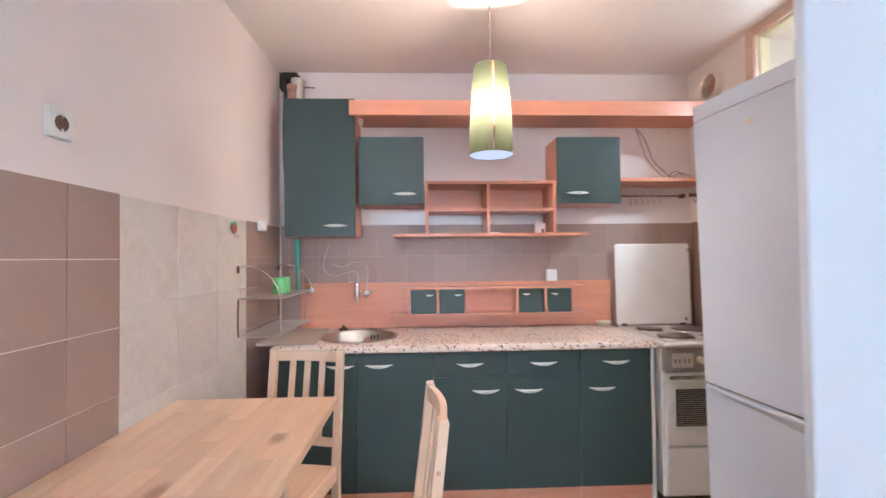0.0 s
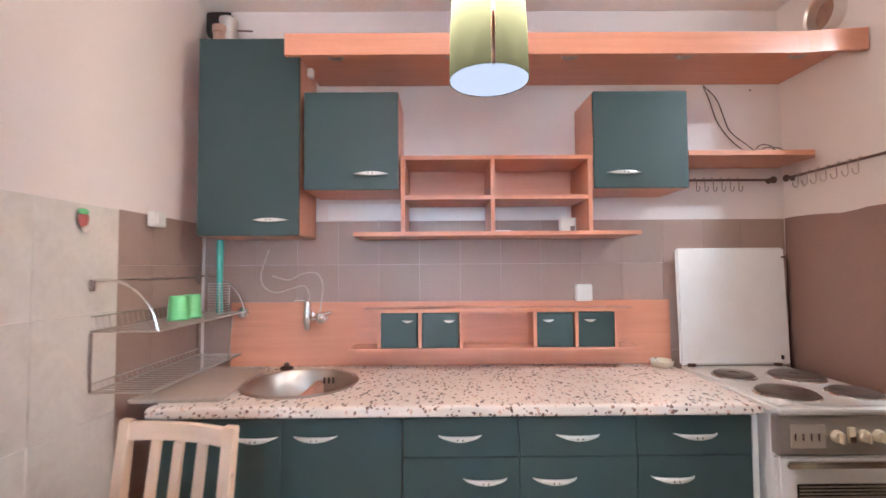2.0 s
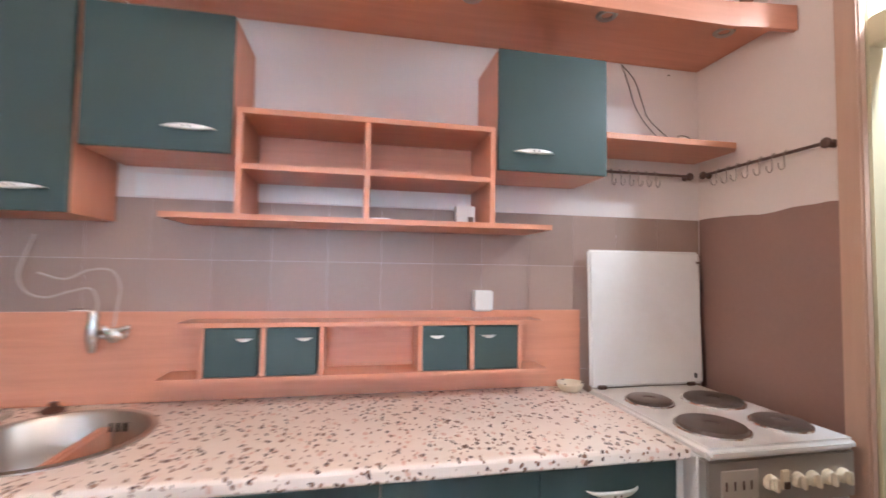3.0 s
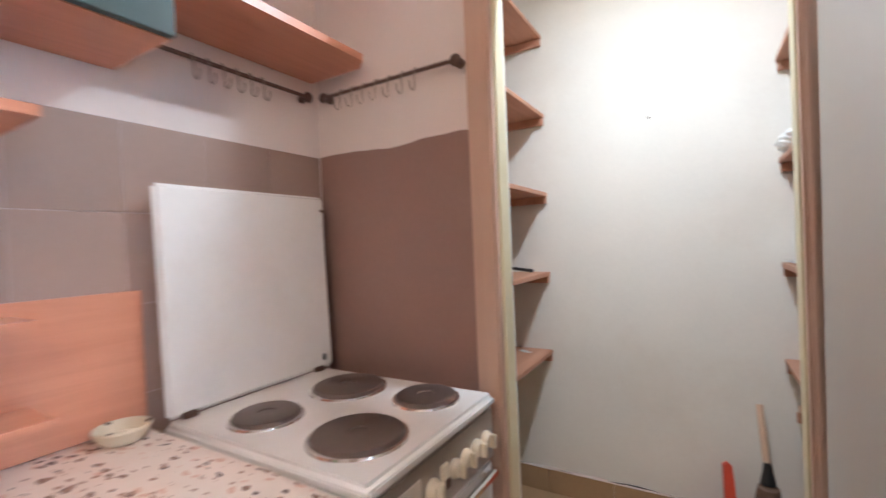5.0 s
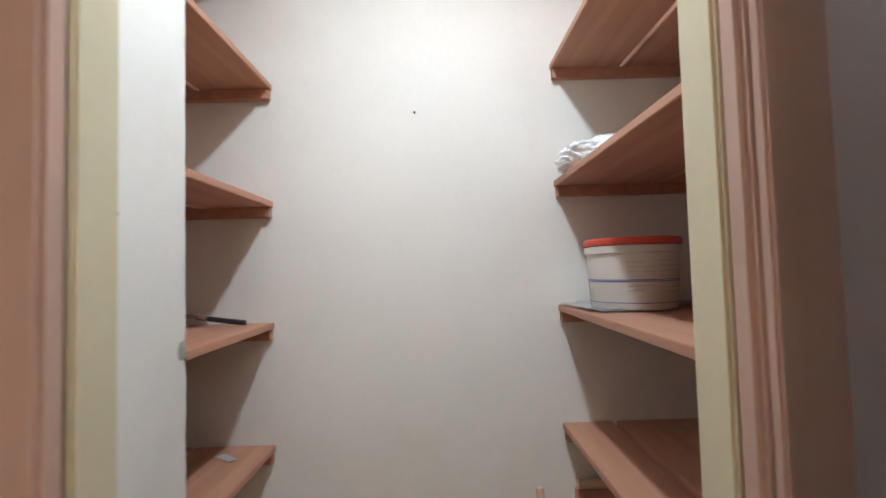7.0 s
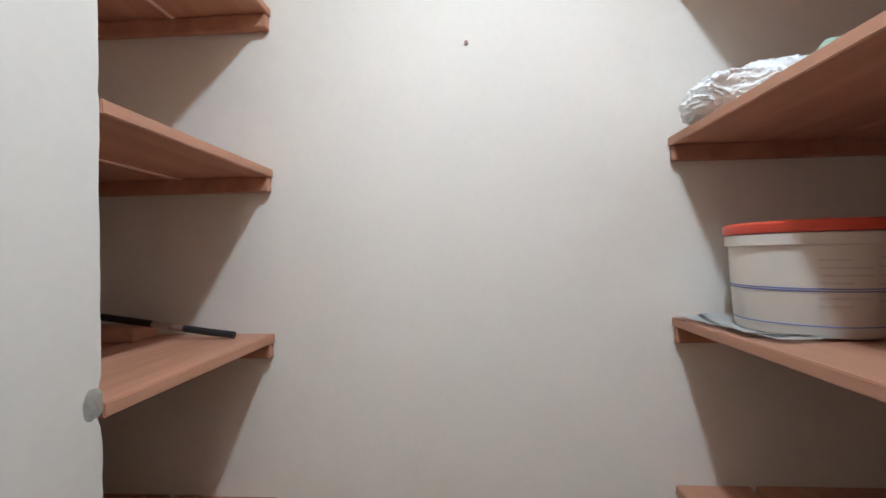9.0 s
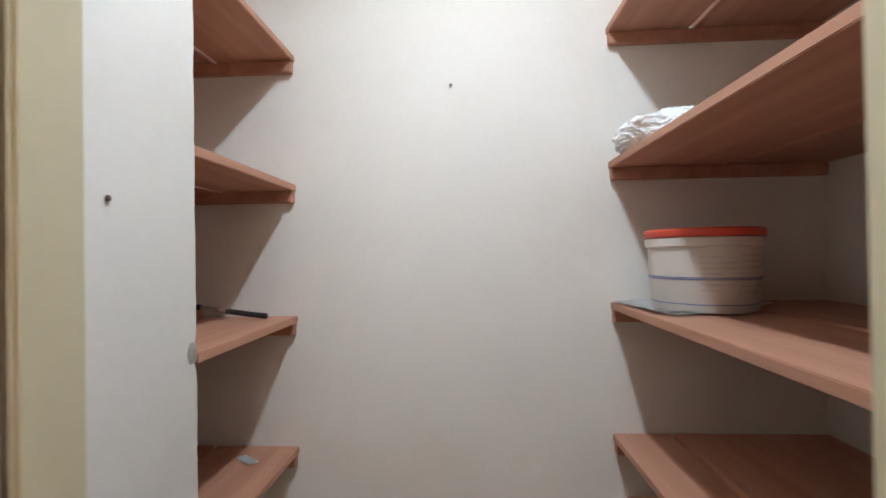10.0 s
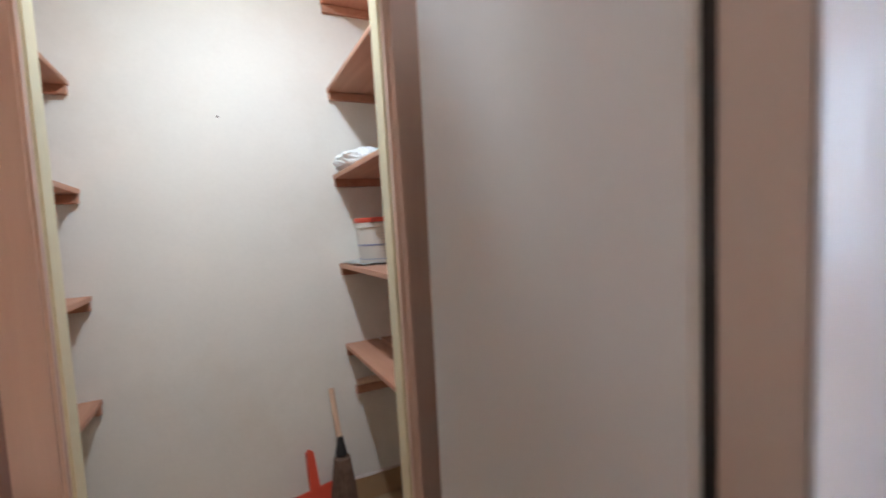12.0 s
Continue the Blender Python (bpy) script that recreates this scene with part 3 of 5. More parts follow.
# worktop with the hole of the round sink
SX, SY, SR = -0.43, 2.643, 0.222
X0, X1, Y0, Y1, Z0, Z1 = -0.862, 1.262, 2.322, BACK - 0.003, 0.856, TOP


def worktop_mesh():
    bm = bmesh.new()
    n = 64
    corners = [math.atan2(y - SY, x - SX) for x in (X0, X1) for y in (Y0, Y1)]
    angles = sorted([2 * math.pi * i / n - math.pi for i in range(n)] + corners)

    def rim(a, inset):
        c, s = math.cos(a), math.sin(a)
        k = min(((X1 - inset - SX) / c if c > 0 else (X0 + inset - SX) / c) if abs(c) > 1e-9 else 1e9,
                ((Y1 - SY) / s if s > 0 else (Y0 + inset - SY) / s) if abs(s) > 1e-9 else 1e9)
        return SX + k * c, SY + k * s
    loops = [[bm.verts.new((SX + SR * math.cos(a), SY + SR * math.sin(a), Z0)) for a in angles], [bm.verts.new((SX + SR * math.cos(a), SY + SR * math.sin(a), Z1)) for a in angles]]
    for z, inset in ((Z1, 0.010), (Z1 - 0.003, 0.003), (Z1 - 0.010, 0.0), (Z0 + 0.006, 0.0), (Z0, 0.004)):
        loops.append([bm.verts.new((*rim(a, inset), z)) for a in angles])
    loops.append(loops[0])
    m = len(angles)
    for a, b in zip(loops, loops[1:]):
        for i in range(m):
            j = (i + 1) % m
            bm.faces.new((a[i], a[j], b[j], b[i]))
    bmesh.ops.recalc_face_normals(bm, faces=bm.faces)
    return bm


tagged(part("worktop", worktop_mesh(), M_TOP), "pale pink worktop speckled with brown stone chips", "worktop")
sink = thing("sink", (SX, SY, 0.74), "round stainless steel inset sink with a flat rim", "sink")
part("bowl", lathe((SX, SY, 0), [(0.236, TOP + 0.001), (0.236, TOP + 0.005), (0.217, TOP + 0.006), (0.208, TOP - 0.004), (0.200, 0.80), (0.180, 0.757), (0.03, 0.748), (0.028, 0.742),
                                  (0.001, 0.742)], 64, cap=False), M_STEEL, sink, "", True)
for i in range(5):
    part("overflow_slot", box(SX - 0.004 + 0.02 * (i - 2) + 0.09, SX + 0.004 + 0.02 * (i - 2) + 0.09, SY + 0.176, SY + 0.1785, 0.845, 0.872), M_BLACK, sink)
tagged(part("sink_plug", lathe((-0.575, 2.885, TOP + 0.0005), [(0.03, 0.0), (0.032, 0.008), (0.022, 0.014), (0.012, 0.018), (0.012, 0.03), (0.001, 0.034)], 20), M_DARKIRON, None, "", True),
       "small dark drain plug lying behind the sink", "plug")

tagged(part("splashback", box(-0.866, 1.272, BACK - 0.016, BACK - 0.004, TOP + 0.002, 1.205, 0.001), M_BEECH), "orange beech splashback panel on the wall", "panel")

# ---------------------------------------------------------------- wall units


def wall_unit(x0, x1, y0, z0, z1, label, handle_x, handle_z):
    c = thing("wall_cabinet", ((x0 + x1) / 2, 2.8, z0), label, "wall cabinet", "green wall units")
    t = 0.017
    y1, b = y0 + 0.02, BACK - 0.003
    for name, q in (("side_panel", (x0, x0 + t, y1, b, z0, z1, 0.001)), ("side_panel", (x1 - t, x1, y1, b, z0, z1, 0.001)), ("bottom_panel", (x0 + t, x1 - t, y1, b, z0, z0 + t)),
                    ("top_panel", (x0 + t, x1 - t, y1, b, z1 - t, z1)), ("back_panel", (x0 + t, x1 - t, b - 0.006, b, z0 + t, z1 - t))):
        part(name, box(*q), M_BEECH_V if name == "side_panel" else M_BEECH, c, "orange beech laminate")
    d = part("door", box(x0 + 0.001, x1 - 0.001, y0, y0 + 0.018, z0 + 0.001, z1 - 0.001, 0.0015), M_GREEN, c, "dark green laminate door")
    add_handle(d, handle_x, y0 - 0.002, handle_z, 0.075, 0.018, 0.001, 0.022)
    for x in (x0 + 0.06, x1 - 0.06):
        part("hanger", box(x - 0.02, x + 0.02, b - 0.02, b, z1 + 0.001, z1 + 0.022, 0.003), M_WHITEPLASTIC, c, "white hanging bracket")
    return c


wall_unit(-0.902, -0.460, 2.690, 1.512, 2.384, "tall dark green wall cabinet in the corner, closed", -0.582, 1.580)
wall_unit(-0.438, -0.027, 2.680, 1.708, 2.138, "dark green wall cabinet with beech sides, closed", -0.145, 1.776)
wall_unit(0.828, 1.243, 2.690, 1.711, 2.141, "dark green wall cabinet with beech sides, closed", 0.957, 1.778)

# beech canopy board along the top, its right end rounded
CF, CB0, CB1 = 2.518, 2.224, 2.312
canopy = thing("canopy", (0.6, 2.8, CB0), "long orange beech canopy board over the wall units", "canopy")
outline = [(-0.466, CF), (1.60, CF), (1.645, CF - 0.004), (1.69, CF - 0.012), (1.858, 2.488)]
bm = bmesh.new()
inner = [(x, y + 0.02) for x, y in outline]
low = [bm.verts.new((x, y, CB0)) for x, y in outline]
high = [bm.verts.new((x, y, CB1)) for x, y in outline]
low2 = [bm.verts.new((x, y + 0.02, CB0)) for x, y in outline]
high2 = [bm.verts.new((x, y + 0.02, CB1)) for x, y in outline]
for i in range(len(outline) - 1):
    j = i + 1
    for q in ((low[i], low[j], high[j], high[i]), (low2[j], low2[i], high2[i], high2[j]), (high[i], high[j], high2[j], high2[i]), (low[j], low[i], low2[i], low2[j])):
        bm.faces.new(q)
for i in (0, len(outline) - 1):
    bm.faces.new((low[i], high[i], high2[i], low2[i]))
bmesh.ops.recalc_face_normals(bm, faces=bm.faces)
part("fascia", bm, M_BEECH, canopy, "lighter beech front edge")
flat = [(-0.445, CF + 0.021)] + [(x, y + 0.021) for x, y in outline[1:]] + [(1.858, BACK - 0.004), (-0.445, BACK - 0.004)]
part("bottom_board", prism(flat, CB0 + 0.054, CB0 + 0.072, "Z"), M_BEECH, canopy)
for x in (-0.29, 0.215, 0.715, 1.21, 1.70):
    s = part("downlight", lathe((x, 2.637, 0), [(0.02, CB0 + 0.0545), (0.02, CB0 + 0.050), (0.033, CB0 + 0.046), (0.038, CB0 + 0.052), (0.038, CB0 + 0.0545)], 24), M_PANEL, canopy, "round recessed spotlight, off", True)

part("corner_bracket", box(-0.4445, -0.418, 2.745, 2.775, 2.235, 2.2775, 0.004), M_WHITEPLASTIC, canopy, "white plastic corner bracket")

# open shelf unit between the wall cabinets
t = 0.018
sh = thing("open_shelf", (0.4, 2.8, 1.51), "orange beech open shelf unit with four compartments", "shelf unit")
OF, OB = 2.695, BACK - 0.003
part("top_board", box(-0.018, 0.820, OF, OB, 1.842, 1.86, 0.001), M_BEECH, sh)
part("middle_board", box(0.0005, 0.8015, OF + 0.004, OB, 1.667, 1.685, 0.001), M_BEECH, sh)
part("bottom_board", box(-0.225, 1.03, OF - 0.004, OB, 1.508, 1.526, 0.001), M_BEECH, sh, "longer bottom board")
part("side_board", box(-0.018, 0.0, OF, OB, 1.5265, 1.8415, 0.001), M_BEECH_V, sh)
part("side_board", box(0.802, 0.820, OF, OB, 1.5265, 1.8415, 0.001), M_BEECH_V, sh)
part("divider", box(0.375, 0.393, OF + 0.002, OB, 1.6855, 1.8415, 0.001), M_BEECH_V, sh)
part("divider", box(0.375, 0.393, OF + 0.002, OB, 1.5265, 1.6665, 0.001), M_BEECH_V, sh)
part("back_panel", box(0.0005, 0.8015, OB - 0.008, OB - 0.002, 1.6855, 1.8415), M_BEECH, sh)

# spice rack with four little drawers
sp = thing("spice_rack", (0.42, 2.86, 0.985), "orange beech spice rack with four small green drawers", "spice rack")
SF, SB = 2.812, BACK - 0.0165
part("top_board", box(-0.205, 1.048, SF, SB, 1.163, 1.179, 0.001), M_BEECH, sp)
part("bottom_board", box(-0.262, 1.066, SF - 0.006, SB, 0.985, 1.001, 0.001), M_BEECH, sp)
for x in (-0.139, 0.050, 0.239, 0.577, 0.768, 0.951):
    part("upright", box(x - 0.0, x + 0.016, SF, SB, 1.0015, 1.1625, 0.001), M_BEECH_V, sp)
for x0, hx in ((-0.121, 0.75), (0.068, 0.75), (0.595, 0.3), (0.786, 0.3)):
    d = part("drawer", box(x0, x0 + 0.163, SF - 0.002, SB - 0.02, 1.004, 1.160, 0.0015), M_GREEN, sp, "small dark green drawer")
    add_handle(d, x0 + 0.163 * hx, SF - 0.003, 1.128, 0.026, 0.011, 0.004, 0.014)

# narrow corner shelf
tagged(part("wall_shelf", prism([(1.245, 2.69), (1.80, 2.69), (1.838, 2.735), (1.838, BACK - 0.003), (1.245, BACK - 0.003)], 1.853, 1.875, "Z"), M_BEECH),
       "orange beech corner shelf with a clipped corner", "shelf")

# ---------------------------------------------------------------- stove
stove = thing("stove", (1.525, 2.6, 0), "white enamel electric stove with four hotplates, lid raised", "stove")
SX0, SX1, SY0, SY1 = 1.285, 1.790, 2.285, 2.905
part("body", box(SX0 + 0.006, SX1 - 0.006, SY0 + 0.045, SY1 - 0.01, 0.03, 0.858, 0.004), M_ENAMEL, stove)
part("hob", box(SX0, SX1, SY0, SY1, 0.860, TOP - 0.001, 0.012, 3), M_ENAMEL, stove, "white enamel hob stained round the plates", True)
for x, y, r in ((1.415, 2.70, 0.074), (1.655, 2.668, 0.094), (1.428, 2.43, 0.094), (1.675, 2.425, 0.075)):
    p = part("hotplate", lathe((x, y, TOP), [(r + 0.004, -0.002), (r, 0.012), (r - 0.006, 0.015), (0.022, 0.014), (0.020, 0.011), (0.001, 0.011)], 44), M_IRON, stove, "worn cast iron hotplate", True)
    part("rim_ring", lathe((x, y, TOP), [(r + 0.012, -0.002), (r + 0.010, 0.004), (r + 0.004, 0.005), (r + 0.002, -0.001)], 44, cap=False), M_CHROME, p, "", True)
part("control_panel", box(SX0 + 0.004, SX1 - 0.004, SY0 + 0.010, SY0 + 0.044, 0.728, 0.858, 0.004), M_PANEL, stove, "grey metal control panel")
part("dial_plate", box(SX0 + 0.045, SX0 + 0.165, SY0 + 0.0065, SY0 + 0.0105, 0.752, 0.832, 0.002), M_SATIN, stove, "worn metal dial plate")
for i, x in enumerate((1.345, 1.372, 1.40, 1.425)):
    part("dial_mark", box(x - 0.0025, x + 0.0025, SY0 + 0.005, SY0 + 0.0068, 0.778, 0.802), M_DARKIRON, stove)
for x in (1.487, 1.578, 1.629, 1.683, 1.735):
    k = part("knob", lathe((x, SY0 + 0.0098, 0.792), [(0.021, 0.0), (0.021, -0.008), (0.017, -0.012), (0.016, -0.016), (0.001, -0.017)], 24, "Y"), M_CREAMPLASTIC, stove, "ivory turning knob", True)
    part("grip", box(x - 0.005, x + 0.005, SY0 - 0.022, SY0 - 0.006, 0.775, 0.809, 0.002), M_CREAMPLASTIC, k)
part("switch", box(1.522, 1.546, SY0 + 0.000, SY0 + 0.0098, 0.770, 0.822, 0.002), M_CREAMPLASTIC, stove, "ivory rocker switch")
part("switch_rocker", box(1.525, 1.543, SY0 - 0.004, SY0 + 0.0005, 0.773, 0.792, 0.001), M_DARKIRON, stove)
od = part("oven_door", box(SX0 + 0.008, SX1 - 0.008, SY0 + 0.014, SY0 + 0.044, 0.318, 0.722, 0.006), M_ENAMEL, stove, "white enamel oven door")
part("oven_window", box(SX0 + 0.065, SX1 - 0.065, SY0 + 0.0115, SY0 + 0.0145, 0.43, 0.632, 0.001), M_DARK, od, "dark oven window")
for i in range(17):
    z = 0.437 + 0.0115 * i
    part("window_stripe", box(SX0 + 0.07, SX1 - 0.07, SY0 + 0.0098, SY0 + 0.0117, z, z + 0.0045), M_PANEL, od)
part("door_bar", box(SX0 + 0.02, SX1 - 0.02, SY0 - 0.012, SY0 + 0.003, 0.690, 0.712, 0.005), M_CHROME, od, "chrome oven door bar", True)
for x in (SX0 + 0.05, SX1 - 0.05):
    part("bar_foot", box(x - 0.01, x + 0.01, SY0 + 0.003, SY0 + 0.0142, 0.694, 0.708), M_CHROME, od)
part("drawer_front", box(SX0 + 0.008, SX1 - 0.008, SY0 + 0.014, SY0 + 0.044, 0.055, 0.312, 0.006), M_ENAMEL, stove, "white enamel lower drawer")
for x in (SX0 + 0.05, SX1 - 0.05):
    for y in (SY0 + 0.09, SY1 - 0.06):
        part("foot", lathe((x, y, 0), [(0.018, 0.0), (0.018, 0.02), (0.012, 0.031)], 14), M_BLACK, stove)
# raised lid, leaning back a little against the wall
lid = box(SX0 + 0.002, SX1 + 0.022, -0.011, 0.011, 0.005, 0.562, 0.009, 3)
bmesh.ops.rotate(lid, verts=lid.verts, cent=(0, 0, 0), matrix=Matrix.Rotation(radians(-2.0), 3, "X"))
bmesh.ops.translate(lid, verts=lid.verts, vec=(0, SY1 - 0.015, TOP - 0.002))
lidp = part("lid", lid, M_ENAMEL, stove, "raised white enamel lid", True)
for x in (SX0 + 0.05, SX1 - 0.045):
    part("hinge", box(x - 0.018, x + 0.018, SY1 - 0.036, SY1 - 0.022, TOP - 0.002, TOP + 0.014, 0.003), M_DARKIRON, lidp)
part("lid_clip", box(SX1 + 0.002, SX1 + 0.024, SY1 - 0.010, SY1 + 0.006, 1.405, 1.413), M_CHROME, lidp)
part("lid_buffer", box(SX1 - 0.028, SX1 - 0.018, SY1 - 0.034, SY1 - 0.024, 0.925, 0.945, 0.002), M_BLACK, lidp)

# ---------------------------------------------------------------- fridge
fr = thing("fridge", (0, 0, 0), "tall white fridge freezer with two doors, lower door handle groove", "fridge")
FD, FW, FH = 0.62, 0.60, 1.95                       # depth, width, height; the front faces -x
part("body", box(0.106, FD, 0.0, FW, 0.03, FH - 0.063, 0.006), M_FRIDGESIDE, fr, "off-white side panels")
part("gasket", box(0.089, 0.105, 0.012, FW - 0.012, 0.06, FH - 0.05), M_BLACK, fr, "dark door gasket")


def fridge_door(name, z0, z1, label):
    prof = []
    n = 12
    for i in range(n + 1):
        u = -1 + 2 * i / n
        x = 0.003 * abs(u) ** 2.0 + (0.005 if abs(u) == 1 else 0.001 if abs(u) > 0.8 else 0.0)
        prof.append((x, FW / 2 + u * FW / 2))
    front = prof + [(0.011, FW), (0.011, 0.0)]
    d = part(name, prism(front, z0, z1, "Z"), M_FRIDGE, fr, label, True)
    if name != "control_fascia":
        # Edge behind the front shell, its shade painted in as beige.
        part("door_edge", box(0.0112, 0.088, 0.0015, FW - 0.003, z0 + 0.003, z1 - 0.003, 0.004, 2), M_DOOREDGE, d, "white door edge, darkened to beige as shaded")
    else:
        part("fascia_back", box(0.0112, 0.0748, 0.002, FW - 0.002, z0 + 0.002, z1 - 0.002), M_FRIDGE, d)
    return d


fridge_door("upper_door", 0.886, FH - 0.066, "glossy white upper door")
part("top_cap", box(0.075, FD, 0.0, FW, FH - 0.0625, FH, 0.012, 3), M_FRIDGE, fr, "white top panel", True)
fridge_door("control_fascia", FH - 0.063, FH - 0.004, "white control strip above the upper door")
fridge_door("lower_door", 0.05, 0.877, "glossy white lower door")
part("handle_groove", box(0.016, 0.06, 0.01, FW - 0.01, 0.8775, 0.8855), M_PANEL, fr, "grey handle groove between the doors")
bm = bmesh.new()
rows = []
for k in range(25):
    y = 0.03 + (FW - 0.06) * k / 24
    d = 0.060 * (1 - k / 24) ** 0.7 + 0.004
    rows.append([bm.verts.new((x, y, z)) for x, z in ((0.006, 0.8768), (-0.010 - 0.006 * (1 - k / 24), 0.875), (-0.012 - 0.006 * (1 - k / 24), 0.868), (0.006, 0.8768 - d))])
for a, b in zip(rows, rows[1:]):
    for k in range(4):
        m = (k + 1) % 4
        bm.faces.new((a[k], a[m], b[m], b[k]))
bm.faces.new(rows[0])
bm.faces.new(rows[-1])
bmesh.ops.recalc_face_normals(bm, faces=bm.faces)
part("handle_lip", bm, M_FRIDGE, fr, "sloping moulded door grip", True)
part("badge", box(-0.002, 0.004, 0.315, 0.341, 1.802, 1.822, 0.002), M_SATIN, fr, "small round metal badge")
for x, y in ((0.1, 0.05), (0.1, FW - 0.05), (FD - 0.06, 0.05), (FD - 0.06, FW - 0.05)):
    part("foot", lathe((x, y, 0), [(0.02, -0.0262 * x), (0.02, 0.02), (0.012, 0.031)], 14), M_BLACK, fr)
fr.matrix_basis = pose(1.135, 0.993, 0.0, 0, -1.5, 6)

# ---------------------------------------------------------------- table and chairs
TZ = 0.818
table = thing("table", (0, 0, 0), "light pine dining table with a glued stave top", "table")
TW, TL = 0.63, 1.15
ws = [0.066, 0.071, 0.063, 0.075, 0.068, 0.064, 0.070, 0.061, 0.062]
x = 0.0
tot = sum(ws)
stave_rng = random.Random(17)
for w in ws:
    w *= TW / tot
    y = 0.0
    while y < TL - 1e-6:
        y1 = min(TL, y + stave_rng.uniform(0.16, 0.46))
        y1 = TL if TL - y1 < 0.1 else y1
        part("stave", box(x + 0.0002, x + w - 0.0002, y + 0.0001, y1 - 0.0001, TZ - 0.026, TZ, 0.0006, 1), M_PINE, table)
        y = y1
    x += w
for x0, x1, y0, y1 in ((0.05, TW - 0.22, 0.05, 0.07), (0.05, TW - 0.22, TL - 0.07, TL - 0.05)):
    part("apron", box(x0, x1, y0, y1, TZ - 0.11, TZ - 0.027, 0.001), M_PINE_X, table)
for x0 in (0.05, TW - 0.24):
    part("apron", box(x0, x0 + 0.02, 0.071, TL - 0.071, TZ - 0.11, TZ - 0.027, 0.001), M_PINE, table)
for x0 in (0.02, TW - 0.235):
    for y0 in (0.02, TL - 0.065):
        part("leg", box(x0, x0 + 0.045, y0, y0 + 0.045, 0, TZ - 0.1105, 0.003), M_PINE_V, table)
table.matrix_basis = pose(LEFT + 0.006, 1.712 - TL, 0)


def chair(name, label):
    """Pine chair facing -y, its backrest at +y, base centre at the origin."""
    c = thing(name, (0, 0, 0), label, "chair", "pine chairs at the table")
    w, d, hz = 0.37, 0.40, 0.42
    seat = box(-w / 2 + 0.005, w / 2 - 0.005, -d / 2, d / 2 - 0.035, hz - 0.02, hz, 0.006, 3)
    part("seat", seat, M_PINE, c)
    for sx in (-1, 1):
        part("front_leg", box(sx * (w / 2 - 0.02) - 0.017, sx * (w / 2 - 0.02) + 0.017, -d / 2 + 0.015, -d / 2 + 0.05, 0, hz - 0.0205, 0.002), M_PINE_V, c)
        xs = sx * (w / 2 - 0.017)
        side = [(d / 2 - 0.035, 0.0), (d / 2 - 0.005, 0.0), (d / 2 - 0.002, hz), (d / 2 + 0.055, 0.905), (d / 2 + 0.05, 0.912), (d / 2 + 0.03, 0.91), (d / 2 - 0.034, hz)]
        part("back_post", prism(side, xs - 0.017, xs + 0.017, "X"), M_PINE_V, c)
        part("side_stretcher", box(xs - 0.009, xs + 0.009, -d / 2 + 0.05, d / 2 - 0.035, 0.17, 0.20, 0.002), M_PINE, c)
        part("side_rail", box(xs - 0.009, xs + 0.009, -d / 2 + 0.05, d / 2 - 0.036, hz - 0.07, hz - 0.021, 0.002), M_PINE, c)

    def back_y(z):
        return d / 2 - 0.026 + (z - hz) * 0.122
    for z0, z1, bow in ((0.858, 0.905, 0.02), (0.49, 0.525, 0.008)):
        pts = [(-w / 2 + 0.034 + (w - 0.068) * i / 10) for i in range(11)]
        line = [(q, back_y((z0 + z1) / 2) + bow * (1 - (q / (w / 2 - 0.034)) ** 2)) for q in pts]
        part("back_rail", prism(line + [(q, y + 0.019) for q, y in reversed(line)], z0, z1, "Z"), M_PINE_X, c)
    for q in (-0.075, 0.0, 0.075):
        b0, b1 = back_y(0.525) + 0.006, back_y(0.858) + 0.016
        part("slat", prism([(b0, 0.526), (b0 + 0.012, 0.526), (b1 + 0.012, 0.857), (b1, 0.857)], q - 0.014, q + 0.014, "X"), M_PINE_V, c)
    part("front_rail", box(-w / 2 + 0.038, w / 2 - 0.038, -d / 2 + 0.022, -d / 2 + 0.040, hz - 0.07, hz - 0.021, 0.002), M_PINE_X, c)
    part("screw_cap", lathe((w / 2 + 0.0002, d / 2 + 0.027, 0.79), [(0.007, 0.0), (0.006, 0.0015), (0.001, 0.002)], 12, "X"), M_CASING, c)
    return c


c1 = chair("dining_chair", "light pine slatted chair pushed under the table end")
TALLER = Matrix.Diagonal((1, 1, 1.027, 1))
c1.matrix_basis = pose(-0.640, 1.825, 0, 0, 0, -11) @ TALLER
c2 = copy_thing(c1, pose(-0.235, 1.192, 0, 0, 0, -85) @ TALLER)
tagged(c2, "light pine slatted chair at the table's long side")

